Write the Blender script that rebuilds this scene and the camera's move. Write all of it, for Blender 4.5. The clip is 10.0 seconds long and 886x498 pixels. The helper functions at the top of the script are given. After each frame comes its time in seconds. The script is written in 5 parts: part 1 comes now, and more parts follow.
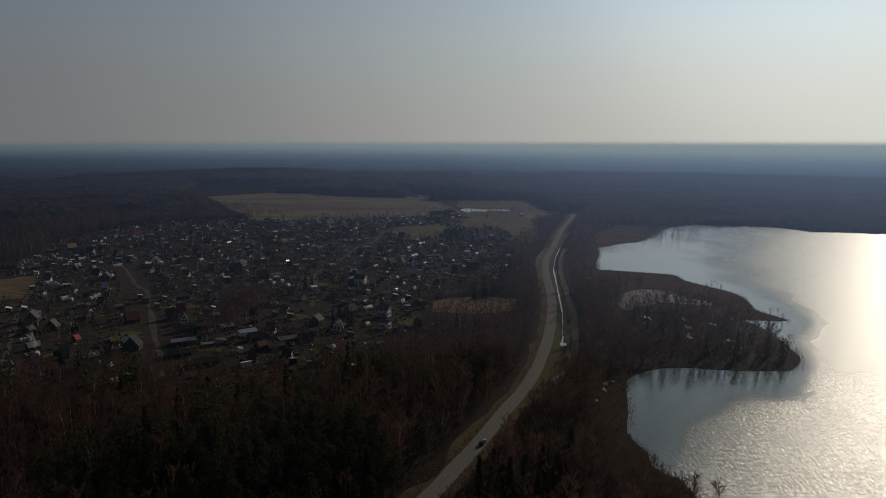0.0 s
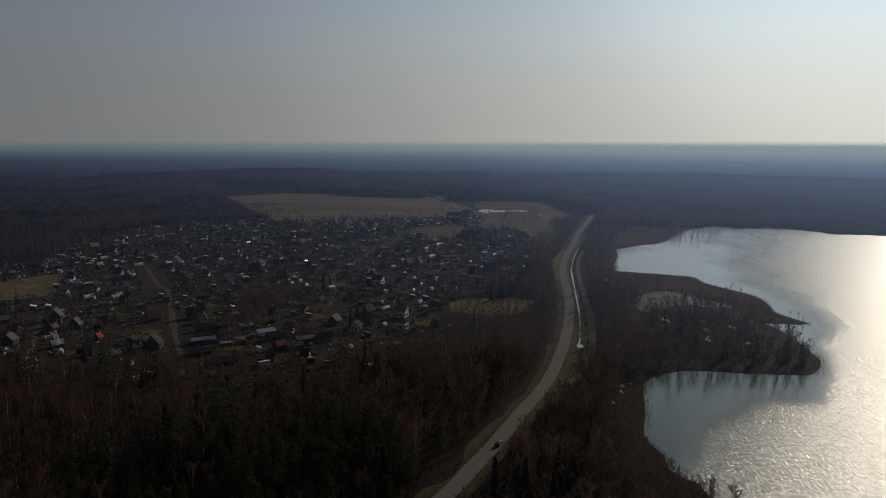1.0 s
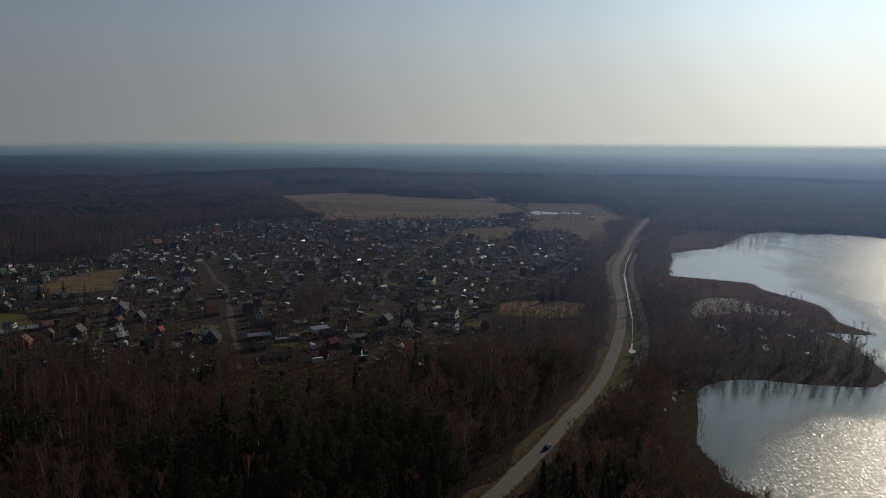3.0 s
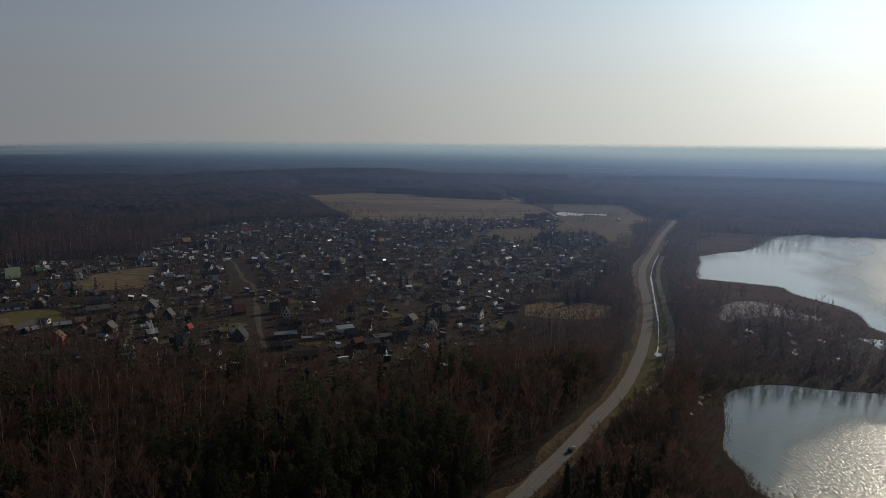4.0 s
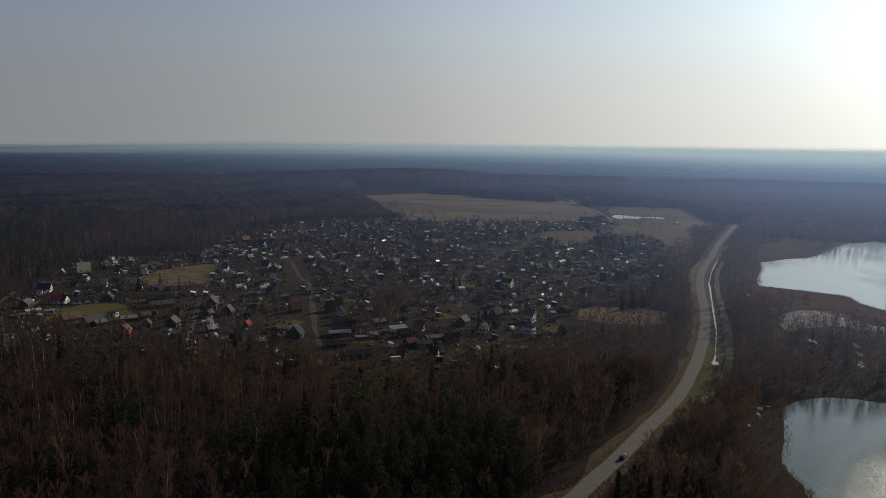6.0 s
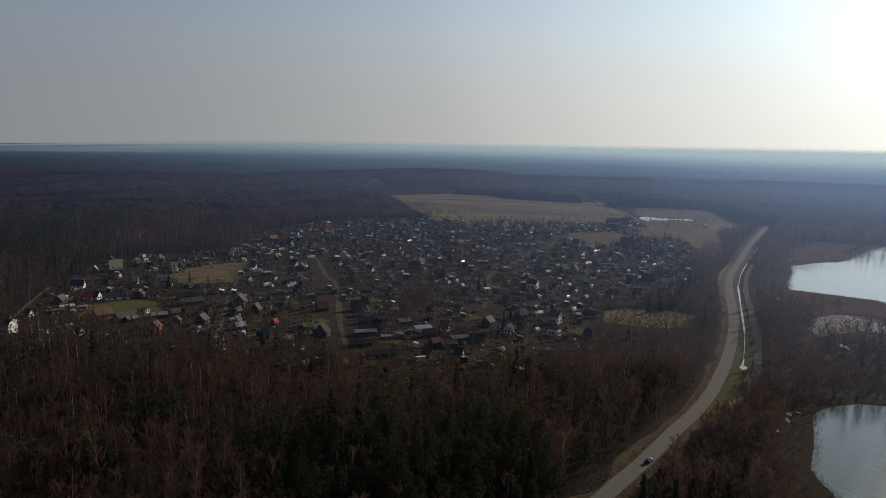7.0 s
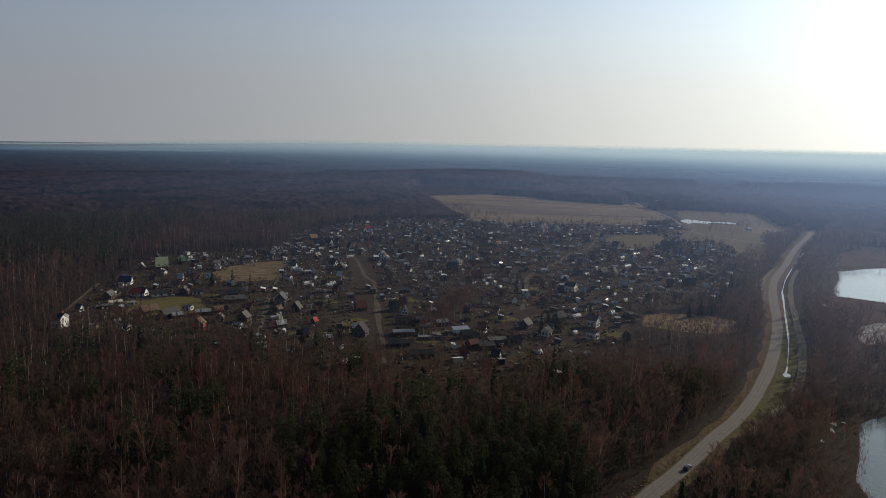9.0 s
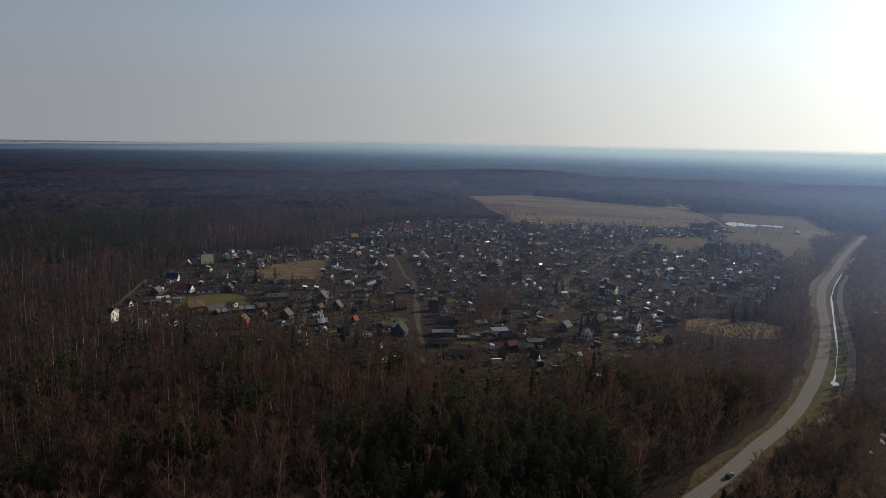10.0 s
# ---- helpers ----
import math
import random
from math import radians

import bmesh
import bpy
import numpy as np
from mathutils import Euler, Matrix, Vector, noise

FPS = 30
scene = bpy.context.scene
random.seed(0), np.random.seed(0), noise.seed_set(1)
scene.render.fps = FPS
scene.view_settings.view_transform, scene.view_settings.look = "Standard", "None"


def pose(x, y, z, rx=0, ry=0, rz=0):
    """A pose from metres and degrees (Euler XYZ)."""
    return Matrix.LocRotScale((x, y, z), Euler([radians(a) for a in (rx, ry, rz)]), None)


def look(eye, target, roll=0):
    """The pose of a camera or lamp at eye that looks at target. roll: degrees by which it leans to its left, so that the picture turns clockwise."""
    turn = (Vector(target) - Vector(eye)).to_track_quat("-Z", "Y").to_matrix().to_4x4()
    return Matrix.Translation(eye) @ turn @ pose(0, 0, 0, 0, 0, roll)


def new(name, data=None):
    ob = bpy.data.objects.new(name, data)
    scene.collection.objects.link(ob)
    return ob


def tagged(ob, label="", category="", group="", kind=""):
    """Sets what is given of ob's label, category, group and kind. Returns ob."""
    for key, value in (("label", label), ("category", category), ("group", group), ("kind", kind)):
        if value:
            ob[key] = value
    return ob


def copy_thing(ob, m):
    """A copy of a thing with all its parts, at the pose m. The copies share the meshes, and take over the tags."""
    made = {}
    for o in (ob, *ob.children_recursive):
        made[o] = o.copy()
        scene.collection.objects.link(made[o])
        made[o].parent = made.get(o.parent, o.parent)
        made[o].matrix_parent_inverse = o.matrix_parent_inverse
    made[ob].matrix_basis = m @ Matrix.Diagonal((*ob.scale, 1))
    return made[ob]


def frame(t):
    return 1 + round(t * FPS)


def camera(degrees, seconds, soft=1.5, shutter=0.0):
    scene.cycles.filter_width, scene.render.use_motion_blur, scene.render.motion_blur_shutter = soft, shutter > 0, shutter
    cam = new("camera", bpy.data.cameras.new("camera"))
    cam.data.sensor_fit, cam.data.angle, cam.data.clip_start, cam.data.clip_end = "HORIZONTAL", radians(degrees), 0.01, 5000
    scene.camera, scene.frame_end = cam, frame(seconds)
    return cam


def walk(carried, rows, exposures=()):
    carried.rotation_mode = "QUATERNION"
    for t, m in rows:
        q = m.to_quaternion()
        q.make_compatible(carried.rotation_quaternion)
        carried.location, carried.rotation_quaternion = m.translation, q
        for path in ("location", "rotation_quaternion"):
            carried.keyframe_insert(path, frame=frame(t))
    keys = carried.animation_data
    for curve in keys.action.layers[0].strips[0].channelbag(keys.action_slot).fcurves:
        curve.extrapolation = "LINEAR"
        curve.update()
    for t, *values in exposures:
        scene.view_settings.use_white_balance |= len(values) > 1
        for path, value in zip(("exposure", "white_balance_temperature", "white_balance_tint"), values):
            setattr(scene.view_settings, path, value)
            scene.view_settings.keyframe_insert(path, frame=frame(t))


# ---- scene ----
cam = camera(64.72, 10.0, soft=0.7)
# seconds, place of the camera in metres, yaw, pitch and roll in degrees
ROWS = [
    (0.0, 0.00, 0.00, 100.00, 0.000, -8.704, 0.041),
    (0.5, 0.18, -0.48, 100.33, 0.908, -8.684, 0.078),
    (1.0, 0.23, -0.91, 100.47, 1.467, -8.671, 0.083),
    (1.5, 0.16, -1.27, 100.48, 1.907, -8.624, 0.101),
    (2.0, 0.17, -1.61, 100.74, 2.860, -8.619, 0.187),
    (2.5, 0.10, -2.13, 100.95, 4.348, -8.626, 0.263),
    (4.0, 0.13, -3.38, 101.51, 7.773, -8.622, 0.478),
    (4.5, 0.19, -3.63, 101.76, 8.722, -8.615, 0.509),
    (5.0, 0.35, -3.98, 101.97, 9.888, -8.596, 0.547),
    (5.5, 0.36, -4.34, 102.28, 11.009, -8.608, 0.614),
    (7.0, 0.28, -5.62, 102.87, 14.287, -8.638, 0.889),
    (7.5, 0.31, -5.96, 102.99, 14.875, -8.638, 0.930),
    (8.0, 0.30, -6.26, 103.19, 15.201, -8.653, 0.949),
    (8.5, 0.24, -6.69, 103.52, 15.833, -8.668, 0.991),
    (9.0, 0.19, -7.26, 103.82, 17.384, -8.679, 1.081),
    (9.5, 0.27, -7.90, 104.18, 18.958, -8.719, 1.126),
    (10.0, 0.21, -8.44, 104.35, 20.633, -8.730, 1.228),
]
EXPOSURES = [(0.0, -1.45), (2.5, -1.09), (5.0, -0.74), (7.5, -0.46), (10.0, -0.23)]
walk(cam, [(t, pose(x, y, z, 90 + pitch, 0, yaw) @ pose(0, 0, 0, 0, 0, roll)) for t, x, y, z, yaw, pitch, roll in ROWS], EXPOSURES)

# ---- light: hazy early-spring sun ahead to the right of the lake, dusty sky ----
HAZE = 2.36
SUN_AZIMUTH, SUN_HEIGHT = 36.0, 22.0  # degrees clockwise from +y, degrees up
world = bpy.data.worlds.new("world")
scene.world = world
world.use_nodes = True
a, e = radians(SUN_AZIMUTH), radians(SUN_HEIGHT)
sun_way = Vector((math.sin(a) * math.cos(e), math.cos(a) * math.cos(e), math.sin(e)))


def hazy_sky():
    """A clear sky above, and low down a dusty haze that brightens towards the sun."""
    n, l = world.node_tree.nodes, world.node_tree.links
    sky = n.new("ShaderNodeTexSky")
    sky.sky_type, sky.sun_disc = "NISHITA", False
    sky.sun_elevation, sky.sun_rotation = radians(SUN_HEIGHT), radians(SUN_AZIMUTH)
    sky.air_density, sky.dust_density, sky.ozone_density, sky.altitude = 1.2, 2.0, 3.0, 0
    clear = n["Background"]
    clear.inputs["Strength"].default_value = 0.06
    l.new(sky.outputs[0], clear.inputs["Color"])
    way, axes = n.new("ShaderNodeTexCoord"), n.new("ShaderNodeSeparateXYZ")
    l.new(way.outputs["Generated"], axes.inputs[0])
    near_sun = n.new("ShaderNodeVectorMath")
    near_sun.operation = "DOT_PRODUCT"
    near_sun.inputs[1].default_value = sun_way
    l.new(way.outputs["Generated"], near_sun.inputs[0])
    glare = n.new("ShaderNodeValToRGB")
    glare.color_ramp.interpolation = "B_SPLINE"
    l.new(near_sun.outputs["Value"], glare.inputs[0])
    stops = glare.color_ramp.elements
    for at, v in ((0.0, 0.15), (0.2, 0.17), (0.42, 0.215), (0.6, 0.285), (0.72, 0.385), (0.8, 0.46), (0.88, 0.59), (0.95, 0.9), (1.0, 1.0)):
        k = stops[0] if at == 0 else (stops[-1] if at == 1 else stops.new(at))
        k.color = (v * (0.95 + 0.05 * at), v, v * (1.12 - 0.21 * at), 1)
    rise = n.new("ShaderNodeValToRGB")
    l.new(axes.outputs[2], rise.inputs[0])
    stops = rise.color_ramp.elements
    for at, c in ((0.0, (0.96, 0.955, 0.94)), (0.07, (0.94, 0.955, 0.965)), (0.14, (0.87, 0.965, 1.06)), (0.2, (0.76, 0.89, 1.08)), (0.32, (0.46, 0.58, 0.78)), (1.0, (0.3, 0.42, 0.65))):
        k = stops[0] if at == 0 else (stops[-1] if at == 1 else stops.new(at))
        k.color = (*c, 1)
    tint = n.new("ShaderNodeMix")
    tint.data_type, tint.blend_type = "RGBA", "MULTIPLY"
    tint.inputs[0].default_value = 1.0
    l.new(glare.outputs[0], tint.inputs[6])
    l.new(rise.outputs[0], tint.inputs[7])
    haze = n.new("ShaderNodeBackground")
    haze.inputs["Strength"].default_value = HAZE
    l.new(tint.outputs[2], haze.inputs["Color"])
    depth = n.new("ShaderNodeMapRange")
    depth.interpolation_type = "SMOOTHSTEP"
    depth.inputs["From Min"].default_value, depth.inputs["From Max"].default_value = 0.2, 0.55
    l.new(axes.outputs[2], depth.inputs["Value"])
    both = n.new("ShaderNodeMixShader")
    l.new(depth.outputs[0], both.inputs[0])
    l.new(haze.outputs[0], both.inputs[1])
    l.new(clear.outputs[0], both.inputs[2])
    l.new(both.outputs[0], n["World Output"].inputs["Surface"])


hazy_sky()
sun = new("sun", bpy.data.lights.new("sun", "SUN"))
sun.data.energy, sun.data.angle, sun.data.color = 4.1, radians(0.6), (1.0, 0.88, 0.7)
sun.matrix_world = look(sun_way * 1000, (0, 0, 0))

# ---- materials ----
MATS = {}


def surface(name, dark, light, fine=1.0, broad=0.05, rough=0.85, metal=0.0, bump=0.0, third=None, by_object=0.0, spec=0.04, patch=0.5, thin=0.0, streak=1.0):
    """A rough natural surface: two colours mixed by fine grain, a third by broad patches, in world metres."""
    m = bpy.data.materials.new(name)
    m.use_nodes = True
    n, l = m.node_tree.nodes, m.node_tree.links
    b = n["Principled BSDF"]
    b.inputs["Roughness"].default_value, b.inputs["Metallic"].default_value = rough, metal
    b.inputs["Specular IOR Level"].default_value = spec
    geo = n.new("ShaderNodeNewGeometry")

    place = geo.outputs["Position"]
    if streak != 1.0:
        pull = n.new("ShaderNodeMapping")
        pull.inputs["Scale"].default_value = (streak, 1, 1)
        l.new(place, pull.inputs["Vector"])
        place = pull.outputs[0]

    def grain(scale, detail):
        t = n.new("ShaderNodeTexNoise")
        t.inputs["Scale"].default_value, t.inputs["Detail"].default_value, t.inputs["Roughness"].default_value = scale, detail, 0.65
        l.new(place, t.inputs["Vector"])
        return t.outputs["Fac"]

    def spread(value, low, high):
        r = n.new("ShaderNodeMapRange")
        r.inputs["From Min"].default_value, r.inputs["From Max"].default_value = low, high
        l.new(value, r.inputs["Value"])
        return r.outputs["Result"]

    def mix(fac, c1, c2, mode="MIX"):
        x = n.new("ShaderNodeMix")
        x.data_type, x.blend_type = "RGBA", mode
        for sock, c in ((x.inputs[0], fac), (x.inputs[6], c1), (x.inputs[7], c2)):
            if isinstance(c, (tuple, list)):
                sock.default_value = (*c, 1)
            elif isinstance(c, float):
                sock.default_value = c
            else:
                l.new(c, sock)
        return x.outputs[2]

    f = grain(fine, 6)
    col = mix(spread(f, 0.32, 0.68), dark, light)
    if third:
        col = mix(spread(grain(broad, 5), patch, patch + 0.16), col, third)
    if by_object:
        info = n.new("ShaderNodeObjectInfo")
        r = n.new("ShaderNodeMapRange")
        r.inputs["To Min"].default_value, r.inputs["To Max"].default_value = 1 - by_object, 1 + by_object
        l.new(info.outputs["Random"], r.inputs["Value"])
        v = n.new("ShaderNodeCombineColor")
        for k in range(3):
            l.new(r.outputs["Result"], v.inputs[k])
        col = mix(1.0, col, v.outputs[0], "MULTIPLY")
    l.new(col, b.inputs["Base Color"])
    if bump:
        bp = n.new("ShaderNodeBump")
        bp.inputs["Distance"].default_value, bp.inputs["Strength"].default_value = bump, 1.0
        l.new(f, bp.inputs["Height"])
        l.new(bp.outputs["Normal"], b.inputs["Normal"])
    if thin:
        # twigs and needles are thin: light from behind comes through and round them
        leak, both = n.new("ShaderNodeBsdfTranslucent"), n.new("ShaderNodeMixShader")
        l.new(col, leak.inputs["Color"])
        both.inputs[0].default_value = thin
        l.new(b.outputs[0], both.inputs[1])
        l.new(leak.outputs[0], both.inputs[2])
        l.new(both.outputs[0], n["Material Output"].inputs["Surface"])
    MATS[name] = m
    return m


surface("forest_floor", (0.014, 0.01, 0.009), (0.034, 0.024, 0.021), 0.5, 0.03, bump=0.3, third=(0.032, 0.027, 0.019))
surface("village_soil", (0.024, 0.016, 0.013), (0.08, 0.055, 0.043), 0.35, 0.07, bump=0.2, third=(0.052, 0.046, 0.028), patch=0.5)
surface("dry_meadow", (0.11, 0.08, 0.048), (0.25, 0.185, 0.105), 0.12, 0.02, bump=0.15, third=(0.1, 0.074, 0.05), patch=0.46, streak=0.12)
surface("stubble", (0.12, 0.085, 0.048), (0.27, 0.195, 0.11), 0.4, 0.06, bump=0.2, third=(0.15, 0.11, 0.055), streak=0.2)
surface("grass_tufts", (0.13, 0.095, 0.055), (0.24, 0.175, 0.1), 0.4, 0.06, third=(0.16, 0.12, 0.065), thin=0.5)
surface("ploughed", (0.07, 0.05, 0.03), (0.24, 0.175, 0.1), 0.45, 0.06, bump=0.2, third=(0.11, 0.09, 0.045), streak=0.15)
surface("field_grass", (0.08, 0.061, 0.034), (0.165, 0.125, 0.068), 0.3, 0.04, bump=0.15, third=(0.1, 0.085, 0.042), streak=0.2)
surface("lawn", (0.074, 0.064, 0.023), (0.16, 0.138, 0.047), 0.5, 0.06, bump=0.1, third=(0.11, 0.088, 0.045))
surface("dull_lawn", (0.036, 0.033, 0.018), (0.085, 0.076, 0.037), 0.5, 0.06, bump=0.1, third=(0.07, 0.056, 0.034))
surface("garden_earth", (0.022, 0.018, 0.015), (0.055, 0.042, 0.033), 0.8, 0.08, bump=0.15)
surface("asphalt", (0.145, 0.132, 0.118), (0.21, 0.195, 0.176), 0.7, 0.06, bump=0.02, third=(0.17, 0.155, 0.138))
surface("wheel_track", (0.17, 0.157, 0.14), (0.225, 0.208, 0.187), 0.6, 0.1)
surface("verge", (0.06, 0.045, 0.03), (0.14, 0.102, 0.062), 0.6, 0.05, bump=0.15, third=(0.07, 0.058, 0.032))
surface("verge_green", (0.055, 0.055, 0.018), (0.1, 0.092, 0.033), 0.5, 0.06, bump=0.1, third=(0.1, 0.075, 0.036))
surface("gravel", (0.11, 0.095, 0.074), (0.19, 0.165, 0.13), 0.8, 0.07, bump=0.04, third=(0.13, 0.11, 0.07))
surface("dirt_lane", (0.075, 0.062, 0.047), (0.14, 0.117, 0.087), 0.6, 0.06, bump=0.05, third=(0.11, 0.095, 0.05))
surface("ice", (0.36, 0.38, 0.4), (0.66, 0.68, 0.68), 0.4, 0.1, rough=0.35, spec=0.5)
surface("marsh_ice", (0.05, 0.04, 0.034), (0.56, 0.56, 0.55), 0.55, 0.13, rough=0.5, third=(0.1, 0.072, 0.055), spec=0.3, patch=0.5)
surface("reeds", (0.12, 0.082, 0.066), (0.2, 0.14, 0.11), 0.5, 0.04, third=(0.11, 0.074, 0.06), thin=0.5)
surface("birch_bark", (0.07, 0.058, 0.05), (0.2, 0.175, 0.15), 1.2, 0.035, by_object=0.3, third=(0.52, 0.47, 0.42), patch=0.47)
surface("dark_bark", (0.06, 0.045, 0.035), (0.14, 0.105, 0.08), 1.2, 0.3)
surface("pine_bark", (0.12, 0.07, 0.04), (0.24, 0.13, 0.07), 1.2, 0.3)
surface("birch_twigs", (0.108, 0.058, 0.046), (0.178, 0.1, 0.079), 0.35, 0.03, by_object=0.3, third=(0.1, 0.062, 0.05), spec=0.03, thin=0.5)
surface("alder_twigs", (0.058, 0.04, 0.034), (0.1, 0.069, 0.057), 0.35, 0.03, by_object=0.3, third=(0.084, 0.056, 0.045), spec=0.03, thin=0.5)
surface("garden_twigs", (0.05, 0.037, 0.03), (0.11, 0.083, 0.066), 0.35, 0.05, third=(0.1, 0.068, 0.05), thin=0.4)
surface("pine_needles", (0.027, 0.032, 0.017), (0.047, 0.053, 0.028), 0.6, 0.05, by_object=0.25, spec=0.05, thin=0.4)
surface("spruce_needles", (0.022, 0.03, 0.017), (0.042, 0.052, 0.028), 0.6, 0.05, by_object=0.2, spec=0.05, thin=0.35)
surface("far_canopy", (0.022, 0.015, 0.014), (0.062, 0.042, 0.037), 0.05, 0.0075, third=(0.008, 0.014, 0.01), spec=0.0, patch=0.49)
PAINT = {
    "cream": (0.66, 0.61, 0.5), "white": (0.83, 0.82, 0.8), "grey": (0.12, 0.117, 0.113), "boards": (0.11, 0.084, 0.062), "slate": (0.038, 0.039, 0.042),
    "navy": (0.04, 0.05, 0.09), "red": (0.4, 0.06, 0.045), "brown": (0.17, 0.11, 0.075), "maroon": (0.16, 0.055, 0.045), "green": (0.06, 0.14, 0.075),
    "lime": (0.72, 0.78, 0.4), "tan": (0.42, 0.24, 0.12), "pink": (0.5, 0.36, 0.3), "zinc": (0.6, 0.58, 0.54),
}
for word, c in PAINT.items():
    low = tuple(v * 0.72 for v in c)
    surface("wall_" + word, low, c, 0.9, 0.25, rough=0.8, third=tuple(v * 0.85 for v in c), by_object=0.08)
    surface("roof_" + word, low, c, 1.3, 0.3, rough=0.28 if word == "zinc" else 0.75, metal=0.6 if word == "zinc" else 0.0, third=tuple(v * 0.8 + 0.01 for v in c), by_object=0.15, spec=0.35 if word == "zinc" else 0.12)
surface("window_glass", (0.02, 0.025, 0.03), (0.05, 0.055, 0.06), 0.5, rough=0.08, spec=0.6)
surface("window_paint", (0.6, 0.59, 0.56), (0.75, 0.74, 0.7), 2.0)
surface("brick_stack", (0.2, 0.08, 0.055), (0.34, 0.15, 0.1), 3.0)
surface("door_wood", (0.12, 0.07, 0.04), (0.22, 0.13, 0.08), 2.0)
surface("film", (0.3, 0.305, 0.305), (0.7, 0.71, 0.71), 0.9, 0.4, rough=0.24, spec=0.9, third=(0.28, 0.28, 0.26))
surface("fence_wood", (0.07, 0.058, 0.046), (0.15, 0.128, 0.1), 1.0, 0.2)
surface("car_paint", (0.02, 0.024, 0.035), (0.035, 0.04, 0.055), 4.0, rough=0.22, spec=0.6)
surface("car_silver", (0.5, 0.51, 0.52), (0.6, 0.61, 0.62), 4.0, rough=0.25, metal=0.3, spec=0.6)
surface("rubber", (0.015, 0.015, 0.015), (0.03, 0.03, 0.03), 5.0)
surface("lamp_glass", (0.7, 0.7, 0.68), (0.85, 0.85, 0.82), 5.0, rough=0.1)
surface("turbine_white", (0.66, 0.67, 0.69), (0.76, 0.76, 0.78), 0.2, thin=0.4)


def water_material():
    """Lake water: calm in the lee of the shore, wind-ruffled further out."""
    m = bpy.data.materials.new("lake_water")
    m.use_nodes = True
    n, l = m.node_tree.nodes, m.node_tree.links
    b = n["Principled BSDF"]
    b.inputs["Base Color"].default_value = (0.06, 0.088, 0.07, 1)
    b.inputs["IOR"].default_value = 1.45
    b.inputs["Specular IOR Level"].default_value = 1.0
    calm = n.new("ShaderNodeAttribute")
    calm.attribute_name = "calm"
    geo = n.new("ShaderNodeNewGeometry")
    turn = n.new("ShaderNodeMapping")
    turn.vector_type = "TEXTURE"
    turn.inputs["Rotation"].default_value[2] = radians(-64)
    turn.inputs["Scale"].default_value = (2.6, 1.0, 1.0)
    l.new(geo.outputs["Position"], turn.inputs["Vector"])
    heights = []
    for scale, detail in ((1.5, 3.0), (4.4, 2.0), (0.5, 2.0)):
        t = n.new("ShaderNodeTexNoise")
        t.inputs["Scale"].default_value, t.inputs["Detail"].default_value = scale, detail
        l.new(turn.outputs[0], t.inputs["Vector"])
        heights.append(t.outputs["Fac"])
    total = n.new("ShaderNodeMath")
    total.operation = "MULTIPLY_ADD"
    total.inputs[1].default_value = 0.35
    l.new(heights[1], total.inputs[0])
    l.new(heights[0], total.inputs[2])
    swell = n.new("ShaderNodeMath")
    swell.operation = "MULTIPLY_ADD"
    swell.inputs[1].default_value = 0.8
    l.new(heights[2], swell.inputs[0])
    l.new(total.outputs[0], swell.inputs[2])
    bp = n.new("ShaderNodeBump")
    bp.inputs["Distance"].default_value = 0.8
    rough = n.new("ShaderNodeMapRange")
    rough.inputs["To Max"].default_value = 0.12
    axes, far = n.new("ShaderNodeSeparateXYZ"), n.new("ShaderNodeMapRange")
    l.new(geo.outputs["Position"], axes.inputs[0])
    l.new(axes.outputs[1], far.inputs["Value"])
    # the open end of the lake is ruffled most
    far.inputs["From Min"].default_value, far.inputs["From Max"].default_value = 280, 620
    far.inputs["To Min"].default_value, far.inputs["To Max"].default_value = 0.27, 0.36
    l.new(far.outputs[0], rough.inputs["To Min"])
    l.new(calm.outputs["Fac"], rough.inputs["Value"])
    l.new(rough.outputs[0], b.inputs["Roughness"])
    wave = n.new("ShaderNodeMapRange")
    wave.inputs["To Min"].default_value, wave.inputs["To Max"].default_value = 0.45, 0.06
    l.new(calm.outputs["Fac"], wave.inputs["Value"])
    l.new(wave.outputs[0], bp.inputs["Strength"])
    l.new(swell.outputs[0], bp.inputs["Height"])
    l.new(bp.outputs["Normal"], b.inputs["Normal"])
    MATS["lake_water"] = m


water_material()


def smoke_material():
    m = bpy.data.materials.new("smoke")
    m.use_nodes = True
    n, l = m.node_tree.nodes, m.node_tree.links
    n.remove(n["Principled BSDF"])
    clear, lit, both = n.new("ShaderNodeBsdfTransparent"), n.new("ShaderNodeBsdfTranslucent"), n.new("ShaderNodeMixShader")
    lit.inputs["Color"].default_value = (0.75, 0.77, 0.8, 1)
    grain, share = n.new("ShaderNodeTexNoise"), n.new("ShaderNodeMapRange")
    grain.inputs["Scale"].default_value = 3.0
    l.new(n.new("ShaderNodeTexCoord").outputs["Generated"], grain.inputs["Vector"])
    l.new(grain.outputs["Fac"], share.inputs["Value"])
    share.inputs["From Min"].default_value, share.inputs["From Max"].default_value = 0.35, 0.75
    share.inputs["To Max"].default_value = 0.3
    l.new(share.outputs[0], both.inputs[0])
    l.new(clear.outputs[0], both.inputs[1])
    l.new(lit.outputs[0], both.inputs[2])
    l.new(both.outputs[0], n["Material Output"].inputs["Surface"])
    MATS["smoke"] = m


smoke_material()
NEAR_HAZE, HAZE_START, FAR_HAZE, HAZE_TOP = 108.0, 290.0, 2050.0, 101.0


